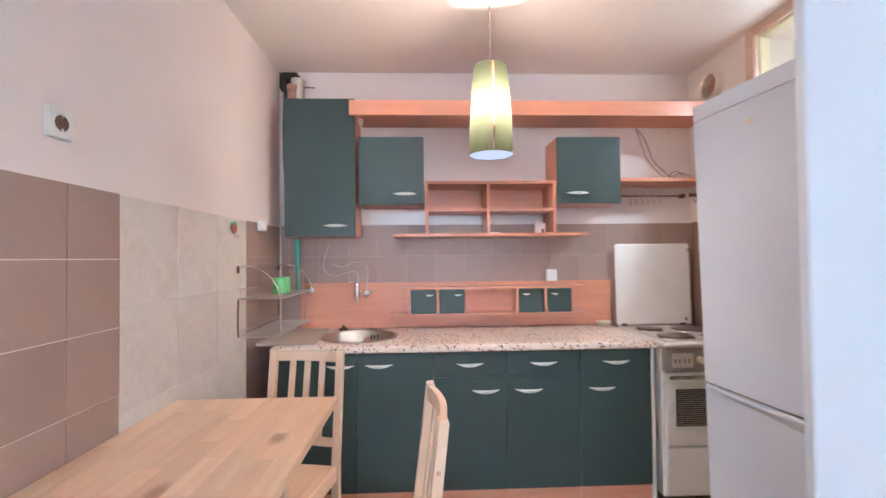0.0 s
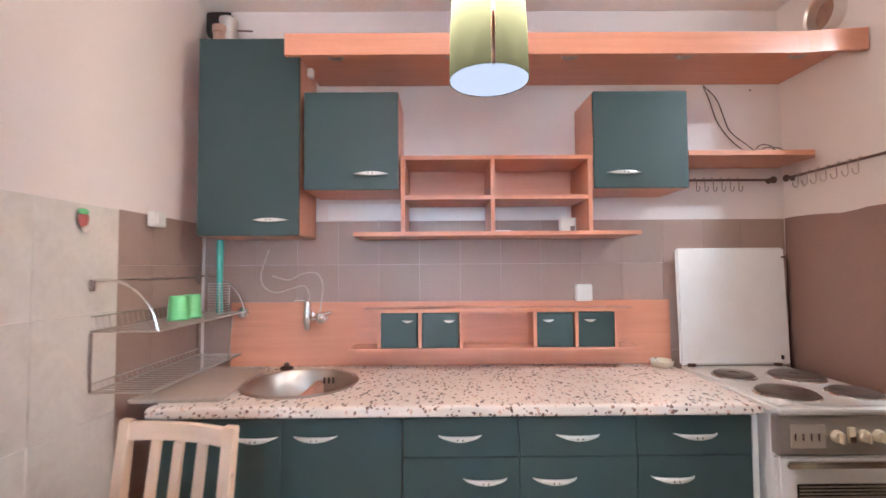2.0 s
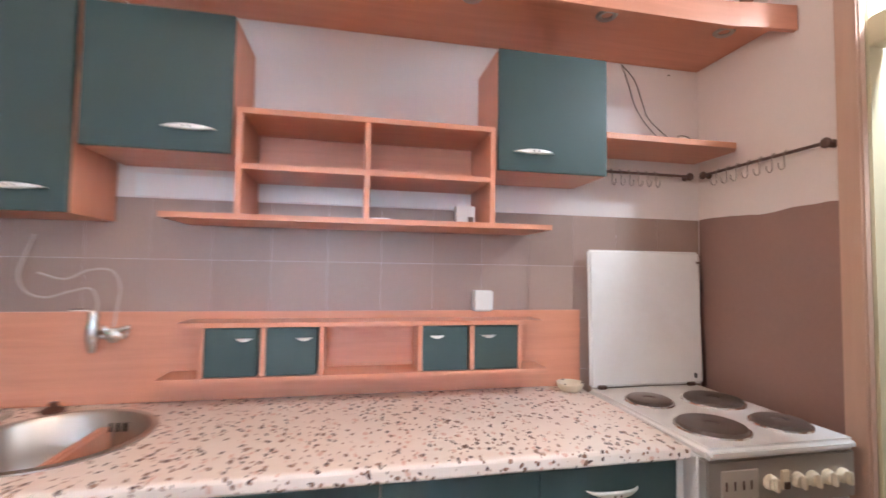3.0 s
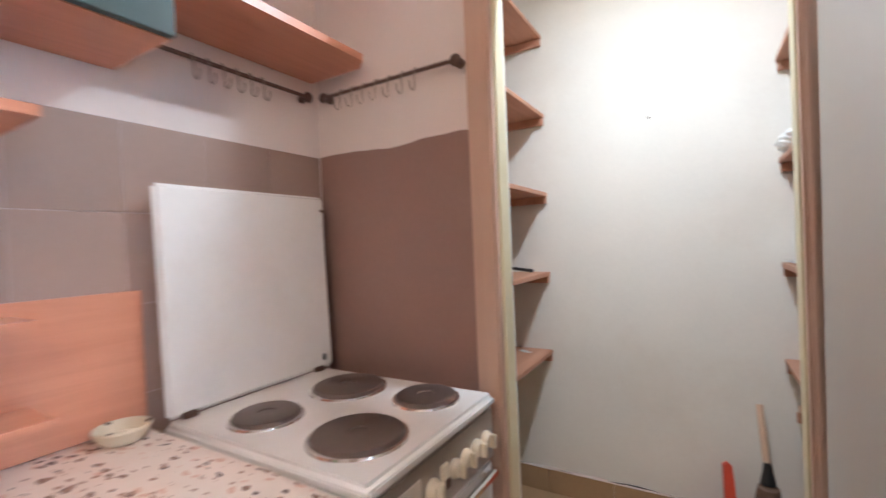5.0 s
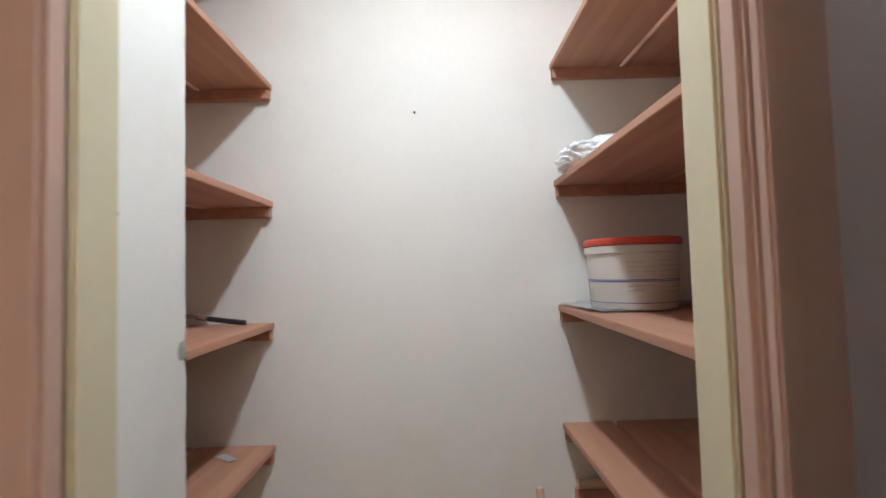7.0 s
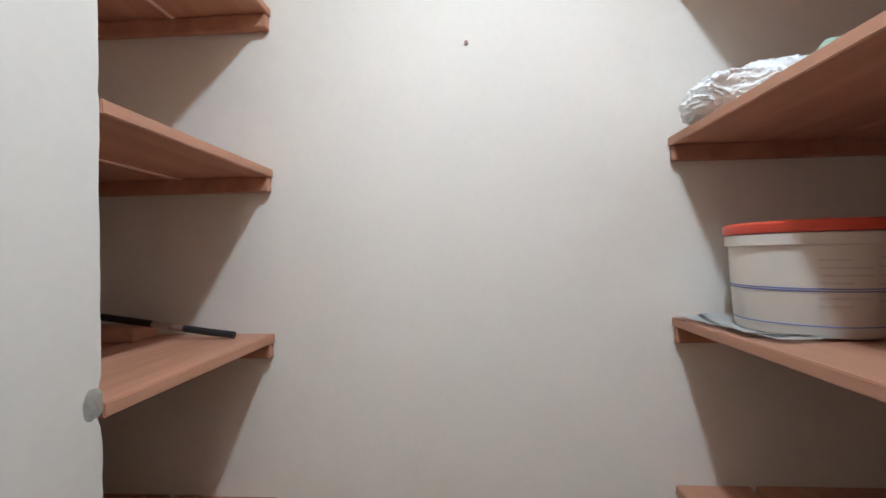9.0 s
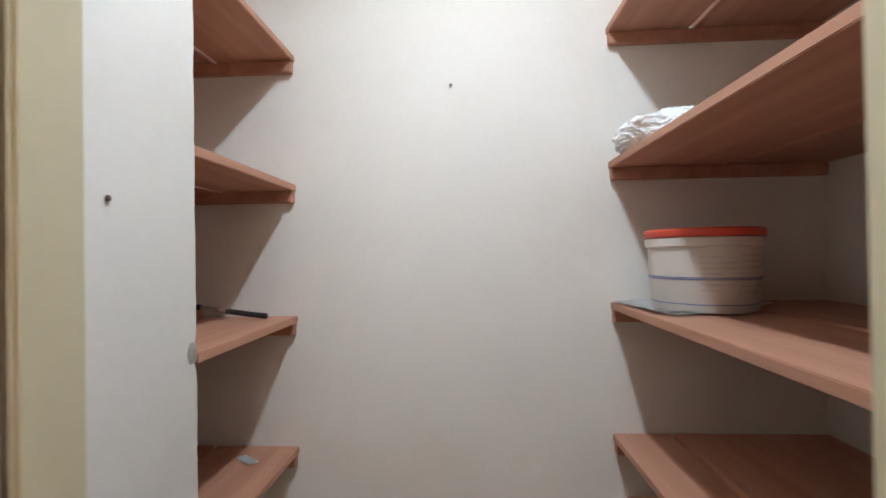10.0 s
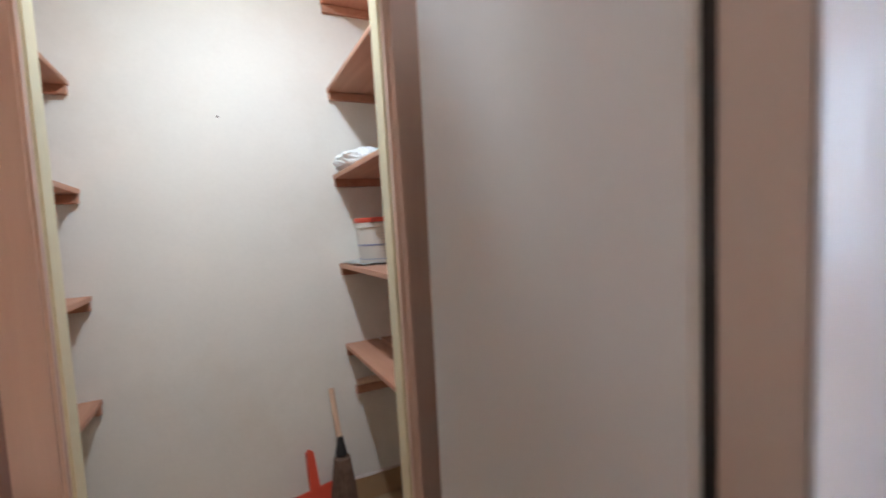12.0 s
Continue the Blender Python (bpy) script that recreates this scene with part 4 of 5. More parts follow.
# ---------------------------------------------------------------- pantry shelves


def pantry_shelf(side, z, widths, cleat, label):
    """A shelf of loose boards along the pantry's side wall, resting on wall cleats. side +1 is the wall towards the stove."""
    front, wall, x0 = (PIER_Y, PANTRY_L - 0.002, PIER_X + 0.002) if side > 0 else (1.566, PANTRY_R + 0.002, 1.968)
    x1 = PANTRY_BACK - 0.002
    s = thing("pantry_shelf", ((x0 + x1) / 2, (front + wall) / 2, z), label, "shelf", "board shelves in the pantry")
    y = front
    for i, w in enumerate(widths):
        far = min(y + w, wall) if side > 0 else max(y - w, wall)
        a, b = min(y, far), max(y, far)
        if b - a > 0.01:
            part("board", box(x0 + 0.004 * (i % 2), x1, a, b, z - 0.019, z + 0.001 * (i % 2), 0.0018), M_SHELF, s)
        y = far + side * 0.014
    c0 = front + side * 0.004
    c1 = wall if cleat is None else c0 + side * cleat
    part("cleat", box(x1 - 0.021, x1, min(c0, c1), max(c0, c1), z - 0.052, z - 0.0195, 0.002), M_SHELF, s, "reddish wall cleat")
    c0 = front + side * 0.03
    part("cleat", box(x0 + 0.004, x0 + 0.025, min(c0, wall), max(c0, wall), z - 0.052, z - 0.0195, 0.002), M_SHELF, s)
    return s


for z, ws, cl, lab in ((2.245, (0.25, 0.30), None, "reddish pine board shelf, empty"), (1.875, (0.22, 0.30), None, "reddish pine board shelf, empty"),
                       (1.506, (0.21, 0.32), None, "reddish pine board shelf with a gap between boards"), (1.132, (0.28, 0.28), 0.16, "reddish pine board shelf holding a black tool"),
                       (0.762, (0.24, 0.30), 0.13, "reddish pine board shelf with paper scraps")):
    pantry_shelf(1, z, ws, cl, lab)
for z, ws, cl, lab in ((2.285, (0.24, 0.33), None, "reddish pine board shelf, empty"), (1.918, (0.215, 0.33), None, "reddish pine board shelf with a wide gap between boards"),
                       (1.548, (0.30, 0.26), None, "reddish pine board shelf holding a plastic bag"), (1.163, (0.27, 0.29), 0.09, "reddish pine board shelf holding a bucket"),
                       (0.805, (0.15, 0.40), None, "reddish pine board shelf, worn, empty")):
    pantry_shelf(-1, z, ws, cl, lab)
b = tagged(part("wall_cleat", box(PANTRY_BACK - 0.026, PANTRY_BACK - 0.002, 1.24, 1.538, 0.576, 0.613, 0.003), M_SHELF), "loose reddish wooden cleat on the pantry wall", "cleat")
bm = lathe((PANTRY_BACK - 0.02, 0, 0.6285), [(0.001, 1.34), (0.014, 1.341), (0.015, 1.44), (0.014, 1.532), (0.001, 1.534)], 14, "Y")
tagged(part("wooden_dowel", bm, M_PINE_V, None, "", True), "short pale wooden dowel lying on the cleat", "dowel")

# bucket with a red lid, on sheets of newspaper
BX, BY, BZ = 2.63, 1.404, 1.1665
bucket = thing("bucket", (BX, BY, BZ), "milky plastic bucket with a red snap lid, standing on paper", "bucket")
part("body", lathe((BX, BY, BZ), [(0.001, 0.0), (0.100, 0.0), (0.103, 0.004), (0.1085, 0.10), (0.110, 0.148), (0.1155, 0.150), (0.116, 0.168), (0.112, 0.170)], 48), M_BUCKET, bucket, "", True)
part("lid", lathe((BX, BY, BZ), [(0.1165, 0.1705), (0.118, 0.173), (0.118, 0.186), (0.114, 0.190), (0.108, 0.189), (0.104, 0.184), (0.001, 0.184)], 48), M_RED, bucket, "red snap lid", True)
for h, r in ((0.018, 0.1045), (0.074, 0.1077), (0.078, 0.1079)):
    part("printed_line", lathe((BX, BY, BZ), [(r, h), (r + 0.0006, h + 0.0004), (r + 0.0006, h + 0.0013), (r, h + 0.0017)], 48), M_BLUE, bucket, "thin blue printed line", True)
for k, (a0, a1, z0, z1) in enumerate(((150, 185, 0.05, 0.135), (190, 235, 0.045, 0.14))):
    bm = bmesh.new()
    for j in range(7):
        zz = z0 + (z1 - z0) * j / 7
        rows = []
        for i in range(9):
            a = radians(a0 + (a1 - a0) * i / 8 * (1.0 if j % 3 else 0.6))
            r = 0.1035 + 0.006 * zz / 0.15 + 0.0012
            rows.append([bm.verts.new((BX + r * math.cos(a), BY + r * math.sin(a), BZ + h)) for h in (zz, zz + 0.003)])
        for p, q in zip(rows, rows[1:]):
            bm.faces.new((p[0], q[0], q[1], p[1]))
    part("label_print", bm, M_PRINT, bucket, "faded grey printed lines")
bucket.scale = (1.06, 1.06, 0.97)


def paper(cx, cy, z, w, d, turn, curl, label, lift=0.0):
    """A thin creased sheet."""
    bm = bmesh.new()
    n = 12
    grid = []
    c, s = math.cos(radians(turn)), math.sin(radians(turn))
    for i in range(n + 1):
        row = []
        for j in range(n + 1):
            u, v = (i / n - 0.5) * w, (j / n - 0.5) * d
            e = max(abs(i / n - 0.5), abs(j / n - 0.5)) * 2
            h = curl * max(0, e - 0.6) ** 2 * (1 + 0.8 * noise.noise((u * 25, v * 25, turn))) + 0.002 * abs(noise.noise((u * 18, v * 18, turn + 3)))
            row.append(bm.verts.new((cx + c * u - s * v, cy + s * u + c * v, z + 0.0012 + lift + h)))
        grid.append(row)
    for i in range(n):
        for j in range(n):
            bm.faces.new((grid[i][j], grid[i + 1][j], grid[i + 1][j + 1], grid[i][j + 1]))
    bmesh.ops.solidify(bm, geom=bm.faces[:], thickness=0.0006)
    return tagged(part("paper_sheet", bm, M_PAPER, None, "", True), label, "paper", "sheets under the bucket")


paper(2.645, 1.480, 1.1642, 0.26, 0.15, 8, 0.03, "creased printed newspaper sheet under the bucket")
paper(2.645, 1.438, 1.1638, 0.22, 0.21, -9, 0.05, "creased printed newspaper sheet under the bucket")
paper(2.68, 1.335, 1.1646, 0.15, 0.15, 24, 0.05, "creased printed newspaper sheet under the bucket")
p = paper(2.70, 2.545, 0.7625, 0.07, 0.026, 55, 0.012, "small torn scrap of white paper on the shelf")

# crumpled plastic bag, its film gathered in sharp folds
bm = bmesh.new()
bmesh.ops.create_icosphere(bm, subdivisions=6, radius=1)
for v in bm.verts:
    q = v.co.copy()
    w = q + 0.5 * Vector((noise.noise(q * 2.3), noise.noise(q * 2.3 + Vector((7, 0, 0))), noise.noise(q * 2.3 + Vector((0, 7, 0)))))
    fold = (1 - abs(noise.noise(w * 2.6 + Vector((3, 1, 2))))) ** 3 * 0.12 + (1 - abs(noise.noise(w * 6.5))) ** 4 * 0.045 + (1 - abs(noise.noise(w * 14))) ** 4 * 0.012
    f = 0.90 + 0.26 * noise.noise(q * 1.5) + fold
    v.co = Vector((min(PANTRY_BACK - 0.003, 2.675 + 0.105 * q.x * f), 1.462 + 0.105 * q.y * f, max(1.5495, 1.586 + 0.058 * q.z * f)))
bag = tagged(part("plastic_bag", bm, M_BAG, None, "", True), "crumpled white plastic bag on the pantry shelf", "plastic bag")
bm = bmesh.new()
bmesh.ops.create_icosphere(bm, subdivisions=4, radius=1)
for v in bm.verts:
    q = v.co.copy()
    f = 1 + 0.3 * noise.noise(q * 2.1 + Vector((5, 0, 0))) + 0.12 * abs(noise.noise(q * 7))
    v.co = Vector((2.56 + 0.045 * q.x * f, 1.395 + 0.06 * q.y * f, max(1.5495, 1.585 + 0.048 * q.z * f)))
tagged(part("plastic_bag", bm, M_PALEGREEN, None, "", True), "small crumpled green and white bag on the pantry shelf", "plastic bag")

# black-handled tool on the left shelf
tool = thing("hand_tool", (2.65, 2.518, 1.132), "black hand tool with a grey and red band, on the shelf", "tool")
part("handle", tube([(2.732, 2.503, 1.1405), (2.73, 2.558, 1.1475), (2.729, 2.613, 1.1555)], 0.0075, 12), M_BLACK, tool, "", True)
part("red_band", tube([(2.729, 2.613, 1.1555), (2.728, 2.643, 1.1598)], 0.0068, 12), M_BROWNPAINT, tool, "dull red band", True)
part("grey_band", tube([(2.728, 2.643, 1.1599), (2.727, 2.683, 1.1658)], 0.0068, 12), M_PANEL, tool, "grey band", True)
part("shaft", tube([(2.727, 2.683, 1.1659), (2.724, 2.758, 1.177), (2.72, 2.858, 1.1915)], 0.0075, 12), M_BLACK, tool, "", True)
part("rest_block", box(2.69, 2.765, 2.698, 2.838, 1.1322, 1.1620, 0.004), M_SHELF, tool)

# nail in the pantry wall, plaster chip at the pier's corner
tagged(part("nail", lathe((PANTRY_BACK - 0.004, 1.995, 1.776), [(0.0045, 0.0), (0.0045, 0.002), (0.0015, 0.003), (0.0012, 0.004)], 10, "X"), M_DARKIRON), "small rusty nail in the pantry wall", "nail")
for name, mat, sx, sz, x in (("plaster_chip", M_CHIP, 0.015, 0.019, PIER_X - 0.013), ("chip_core", M_BOARD, 0.005, 0.008, PIER_X - 0.007)):
    bm = bmesh.new()
    bmesh.ops.create_icosphere(bm, subdivisions=4, radius=1)
    for v in bm.verts:
        q = v.co.copy()
        f = 1 + 0.28 * noise.noise(q * 1.6 + Vector((sx * 900, 0, 0))) + 0.06 * noise.noise(q * 7)
        v.co = Vector((min(PIER_X - 0.0005, x + sx * q.x * f), PIER_Y + 0.0002 + (0.0008 if name == "plaster_chip" else 0.0016) * q.y, 1.136 + sz * q.z * f))
    part(name, bm, mat, bpy.data.objects["wall_pier"], "broken plaster showing grey mortar")

# broom and dustpan
broom = thing("hand_broom", (2.71, 1.64, PANTRY_FLOOR), "hand broom with a wooden handle standing on its bristles", "broom")
part("handle", tube(smooth_line([(2.752, 1.652, 0.634), (2.735, 1.646, 0.53), (2.718, 1.639, 0.432)]), 0.0115, 12), M_PINE_V, broom, "", True)
part("ferrule", lathe((2.714, 1.637, 0), [(0.025, 0.358), (0.023, 0.372), (0.016, 0.405), (0.012, 0.436)], 20), M_BLACK, broom, "dark ferrule", True)
part("binding", lathe((2.712, 1.636, 0), [(0.024, 0.352), (0.034, 0.345), (0.037, 0.325), (0.036, 0.290), (0.030, 0.286)], 24), M_BRISTLE, broom, "brown sewn shoulder of the bristles", True)
bm = bmesh.new()
for i in range(110):
    a, r = 2.4 * i, math.sqrt(i / 110)
    x0, y0 = 2.712 + 0.031 * r * math.cos(a), 1.636 + 0.033 * r * math.sin(a)
    x1, y1 = 2.706 + 0.040 * r * math.cos(a), 1.640 + 0.060 * r * math.sin(a)
    add_tube(bm, [(x0, y0, 0.335), ((x0 + x1) / 2 + 0.004 * math.cos(a), (y0 + y1) / 2 + 0.004 * math.sin(a), 0.21), (x1, y1, PANTRY_FLOOR + 0.001)], 0.0038, 5)
part("bristles", bm, M_BRISTLE, broom, "brown worn bristles")
pan = thing("dustpan", (2.60, 1.66, PANTRY_FLOOR), "red plastic dustpan leaning on the pantry wall", "dustpan")
bm = box(-0.085, 0.085, -0.004, 0.004, 0.0, 0.125, 0.003)
for v in bm.verts:
    v.co.x *= 1.0 - 1.1 * max(0, v.co.z - 0.05)
add_box(bm, -0.084, -0.078, -0.04, 0.0, 0.0, 0.11, 0.002)
add_box(bm, 0.078, 0.084, -0.04, 0.0, 0.0, 0.11, 0.002)
part("pan", bm, M_RED, pan)
bm = prism([(-0.016, 0.12), (0.016, 0.12), (0.014, 0.19), (0.012, 0.235), (0.0, 0.245), (-0.012, 0.235), (-0.014, 0.19)], -0.009, 0.009, "Y")
part("handle", bm, M_RED, pan)
for o in pan.children:
    o.location = (0, 0, 0)
    for v in o.data.vertices:
        v.co = v.co + ORIGIN[pan]
pan.matrix_basis = pose(2.69, 1.745, PANTRY_FLOOR + 0.004, -12, 0, -75) @ Matrix.Diagonal((1.2, 1.2, 1.32, 1))

# tan skirting tiles in the pantry, the plaster over them cracked and crumbling
SKIRT = 0.186
pantry_wall = bpy.data.objects["wall_pantry_back"]
y = PANTRY_R
while y < PANTRY_L - 0.02:
    y1 = min(PANTRY_L, y + 0.297)
    part("skirting_tile", box(PANTRY_BACK - 0.011, PANTRY_BACK - 0.001, y + 0.001, y1 - 0.001, PANTRY_FLOOR + 0.001, SKIRT, 0.0015, 1), M_FLOOR, pantry_wall, "tan skirting tile")
    y = y1
for name, mat, off, label in (("plaster_crumbs", M_GROUT, 0.0, "crumbling plaster edge over the skirting"), ("plaster_crack", M_SOOT, 3.7, "dark crack along the plaster edge")):
    bm = bmesh.new()
    rows = []
    for i in range(160):
        y = PANTRY_R + (PANTRY_L - PANTRY_R) * i / 159
        h = 0.006 + 0.007 * noise.noise((y * 14, off, 0)) + 0.004 * noise.noise((y * 40, 2 + off, 0))
        if name == "plaster_crack":
            gap = max(0.0002, 0.010 * noise.noise((y * 5, 9, 0)))
            rows.append([bm.verts.new(q) for q in ((PANTRY_BACK - 0.0035, y, SKIRT + 0.004 + gap), (PANTRY_BACK - 0.0045, y, SKIRT + 0.003))])
        else:
            w = 0.012 + 0.007 * noise.noise((y * 11, 5, 0))
            rows.append([bm.verts.new(q) for q in ((PANTRY_BACK - 0.0015, y, SKIRT + max(0.003, h)), (PANTRY_BACK - max(0.004, w), y, SKIRT + 0.001))])
    for a, b in zip(rows, rows[1:]):
        bm.faces.new((a[0], a[1], b[1], b[0]))
    part(name, bm, mat, pantry_wall, label)

# bare bulb on its cable
bl = thing("pantry_bulb", (PANTRY_BULB[0], PANTRY_BULB[1], 2.36), "bare lit bulb hanging from the pantry ceiling", "bulb")
part("holder", lathe((PANTRY_BULB[0], PANTRY_BULB[1], 0), [(0.004, 2.53), (0.02, 2.525), (0.021, 2.48), (0.016, 2.47)], 20), M_BLACK, bl, "", True)
part("cable", tube([(PANTRY_BULB[0], PANTRY_BULB[1], 2.528), (PANTRY_BULB[0], PANTRY_BULB[1], CEIL)], 0.003), M_CABLE, bl)

# ---------------------------------------------------------------- things on and above the worktop


def wire_rack():
    r = thing("dish_rack", (LEFT, 2.5, 0.96), "two-tier chrome wire dish rack on the wall", "dish rack")
    x0, x1, y0, y1 = LEFT + 0.012, LEFT + 0.235, 2.262, 2.90
    for z, name in ((1.165, "upper_tier"), (0.965, "lower_tier")):
        bm = bmesh.new()
        xf = x1 if z > 1 else x1 - 0.02
        add_tube(bm, [(x0, y0, z), (xf, y0, z), (xf, y1, z), (x0, y1, z)], 0.0035, 8, True)
        part(name, bm, M_WIRE, r, "", True)
        for i in range(22):
            y = y0 + (y1 - y0) * (i + 0.5) / 22
            up = 0.05 if z > 1 else 0.028
            part("cross_wire", tube([(x0 + 0.002, y, z + up), (x0 + 0.010, y, z + 0.004), (xf, y, z + 0.002)], 0.0014, 5), M_WIRE, r)
        part("back_wire", tube([(x0 + 0.002, y0, z + (0.05 if z > 1 else 0.028)), (x0 + 0.002, y1, z + (0.05 if z > 1 else 0.028))], 0.0025, 6), M_WIRE, r)
    for y in (y0, y1):
        part("end_frame", tube(smooth_line([(x0, y, 0.967), (x0 - 0.002, y, 1.06), (x0, y, 1.16)]), 0.0045, 8), M_DARKIRON, r, "dark wall upright", True)
        part("side_arch", tube(smooth_line([(x0, y, 1.335), (x0 + 0.06, y, 1.336), (x0 + 0.13, y, 1.31), (x0 + 0.19, y, 1.25), (x1, y, 1.167)]), 0.0045, 8), M_CHROME, r, "chrome curved side arch", True)
        part("wall_stub", tube([(x0, y, 1.30), (x0, y, 1.337)], 0.007, 8), M_DARKIRON, r)
    part("top_wire", tube([(x0 + 0.004, y0, 1.333), (x0 + 0.004, y1, 1.333)], 0.003, 6), M_WIRE, r)
    part("mid_post", tube([(x1 - 0.002, y1 - 0.12, 1.163), (x1 - 0.02, y1 - 0.12, 0.968)], 0.004, 8), M_CHROME, r, "", True)
    return r


wire_rack()
for y in (2.545, 2.635):
    cup = thing("cup", (LEFT + 0.13, y, 1.169), "light green plastic cup upside down on the rack", "cup", "green cups on the rack")
    part("wall", lathe((LEFT + 0.13, y, 1.1695), [(0.040, 0.0), (0.041, 0.006), (0.038, 0.01), (0.033, 0.092), (0.030, 0.096), (0.001, 0.096)], 28), M_GREENCUP, cup, "", True)
hold = thing("cutlery_holder", (LEFT + 0.16, 2.80, 1.169), "chrome wire cutlery holder on the rack", "cutlery holder")
for i in range(12):
    z = 1.172 + 0.012 * i
    part("ring", tube([(LEFT + 0.16 + 0.042 * math.cos(radians(a)), 2.80 + 0.042 * math.sin(radians(a)), z) for a in range(0, 360, 20)], 0.0014, 5, True), M_WIRE, hold)
for i in range(4):
    a = radians(90 * i + 30)
    part("stay", tube([(LEFT + 0.16 + 0.0425 * math.cos(a), 2.80 + 0.0425 * math.sin(a), 1.170), (LEFT + 0.16 + 0.0425 * math.cos(a), 2.80 + 0.0425 * math.sin(a), 1.306)], 0.002, 6), M_WIRE, hold)
brush = thing("bottle_brush", (LEFT + 0.16, 2.80, 1.17), "tall teal plastic brush standing in the cutlery holder", "brush")
part("stick", lathe((LEFT + 0.165, 2.795, 0), [(0.012, 1.172), (0.015, 1.18), (0.013, 1.34), (0.017, 1.46), (0.015, 1.50), (0.001, 1.506)], 16), M_TEAL, brush, "", True)

tray = thing("drainer_tray", (-0.81, 2.63, TOP), "flat grey-brown draining tray overhanging the worktop corner", "tray")
quad = [(-0.952, 2.372), (-0.640, 2.385), (-0.668, 2.862), (-0.945, 2.900)]
part("plate", prism(quad, TOP + 0.001, TOP + 0.010, "Z"), M_BOARD, tray)
ring = quad + quad[:1]
for a, b in zip(ring, ring[1:]):
    part("raised_edge", tube([(a[0], a[1], TOP + 0.0115), (b[0], b[1], TOP + 0.0115)], 0.0048, 6), M_BOARD, tray)

# wall tap with its hoses
tap = thing("wall_tap", (-0.48, BACK - 0.016, 1.09), "chrome wall tap with thin flexible hoses above the sink", "tap")
TY = BACK - 0.016
part("body", lathe((-0.485, TY - 0.035, 0), [(0.010, 1.075), (0.014, 1.08), (0.016, 1.10), (0.021, 1.115), (0.021, 1.16), (0.017, 1.175), (0.017, 1.20), (0.010, 1.212), (0.001, 1.214)], 24), M_CHROME, tap, "", True)
part("lever", tube([(-0.485, TY - 0.035, 1.208), (-0.50, TY - 0.06, 1.218), (-0.535, TY - 0.075, 1.216)], 0.005, 8), M_CHROME, tap, "", True)
part("wall_flange", lathe((-0.485, TY, 1.14), [(0.026, 0.0), (0.026, -0.004), (0.012, -0.008), (0.012, -0.034)], 24, "Y"), M_CHROME, tap, "", True)
part("valve", lathe((-0.415, TY, 1.135), [(0.022, 0.0), (0.022, -0.006), (0.014, -0.012), (0.014, -0.045), (0.024, -0.047), (0.026, -0.06), (0.020, -0.066), (0.001, -0.068)], 24, "Y"), M_CHROME, tap, "small chrome angle valve", True)
part("valve_grip", tube([(-0.418, TY - 0.055, 1.135), (-0.385, TY - 0.06, 1.155), (-0.365, TY - 0.06, 1.16)], 0.009, 8), M_CHROME, tap, "", True)
part("link", tube([(-0.47, TY - 0.03, 1.125), (-0.43, TY - 0.025, 1.128)], 0.008, 8), M_CHROME, tap, "", True)
part("hose", tube(smooth_line([(-0.478, TY - 0.035, 1.21), (-0.475, TY - 0.04, 1.245), (-0.50, TY - 0.035, 1.285), (-0.56, TY - 0.03, 1.275), (-0.63, TY - 0.03, 1.255), (-0.69, TY - 0.025, 1.275), (-0.715, TY - 0.02, 1.33), (-0.70, TY - 0.015, 1.40), (-0.68, TY - 0.012, 1.46)]), 0.0032, 8), M_HOSE, tap, "pale flexible hose", True)
part("hose", tube(smooth_line([(-0.425, TY - 0.04, 1.145), (-0.415, TY - 0.045, 1.22), (-0.41, TY - 0.04, 1.29), (-0.44, TY - 0.035, 1.345), (-0.51, TY - 0.03, 1.345), (-0.58, TY - 0.025, 1.315), (-0.66, TY - 0.02, 1.335)]), 0.0032, 8), M_HOSE, tap, "pale flexible hose", True)
valve = thing("stop_valve", (-0.79, TY, 1.16), "round chrome stop valve on the splashback", "valve")
part("cap", lathe((-0.795, TY, 1.158), [(0.016, 0.0), (0.018, -0.02), (0.027, -0.024), (0.029, -0.034), (0.022, -0.046), (0.001, -0.05)], 24, "Y"), M_CHROME, valve, "", True)

ash = thing("ashtray", (1.19, 2.88, TOP), "small round ivory ashtray beside the stove", "ashtray")
part("dish", lathe((1.193, 2.875, TOP), [(0.001, 0.002), (0.034, 0.001), (0.046, 0.012), (0.053, 0.030), (0.051, 0.034), (0.047, 0.030), (0.038, 0.012), (0.001, 0.010)], 36), M_CREAMPLASTIC, ash, "", True)
for a in (100, 220, 340):
    part("rest", box(1.193 + 0.047 * math.cos(radians(a)) - 0.004, 1.193 + 0.047 * math.cos(radians(a)) + 0.004, 2.875 + 0.047 * math.sin(radians(a)) - 0.004, 2.875 + 0.047 * math.sin(radians(a)) + 0.004, TOP + 0.030, TOP + 0.0345), M_DARKIRON, ash)

# small white box with a dark jar on the open shelf
cb = thing("small_carton", (0.72, 2.80, 1.526), "small white carton standing on the open shelf", "carton")
part("box", box(0.705, 0.775, 2.79, 2.83, 1.5268, 1.594, 0.0015), M_WHITEPLASTIC, cb)
part("picture", box(0.748, 0.768, 2.788, 2.7902, 1.530, 1.555), M_DARKIRON, cb, "dark printed spot")
tagged(part("lid_scrap", box(0.40, 0.46, 2.705, 2.735, 1.5268, 1.5305, 0.001), M_WHITEPLASTIC), "small pale strip lying on the open shelf", "scrap")
# folded paper strip stuck on the wall under the left unit
bm = bmesh.new()
rows = []
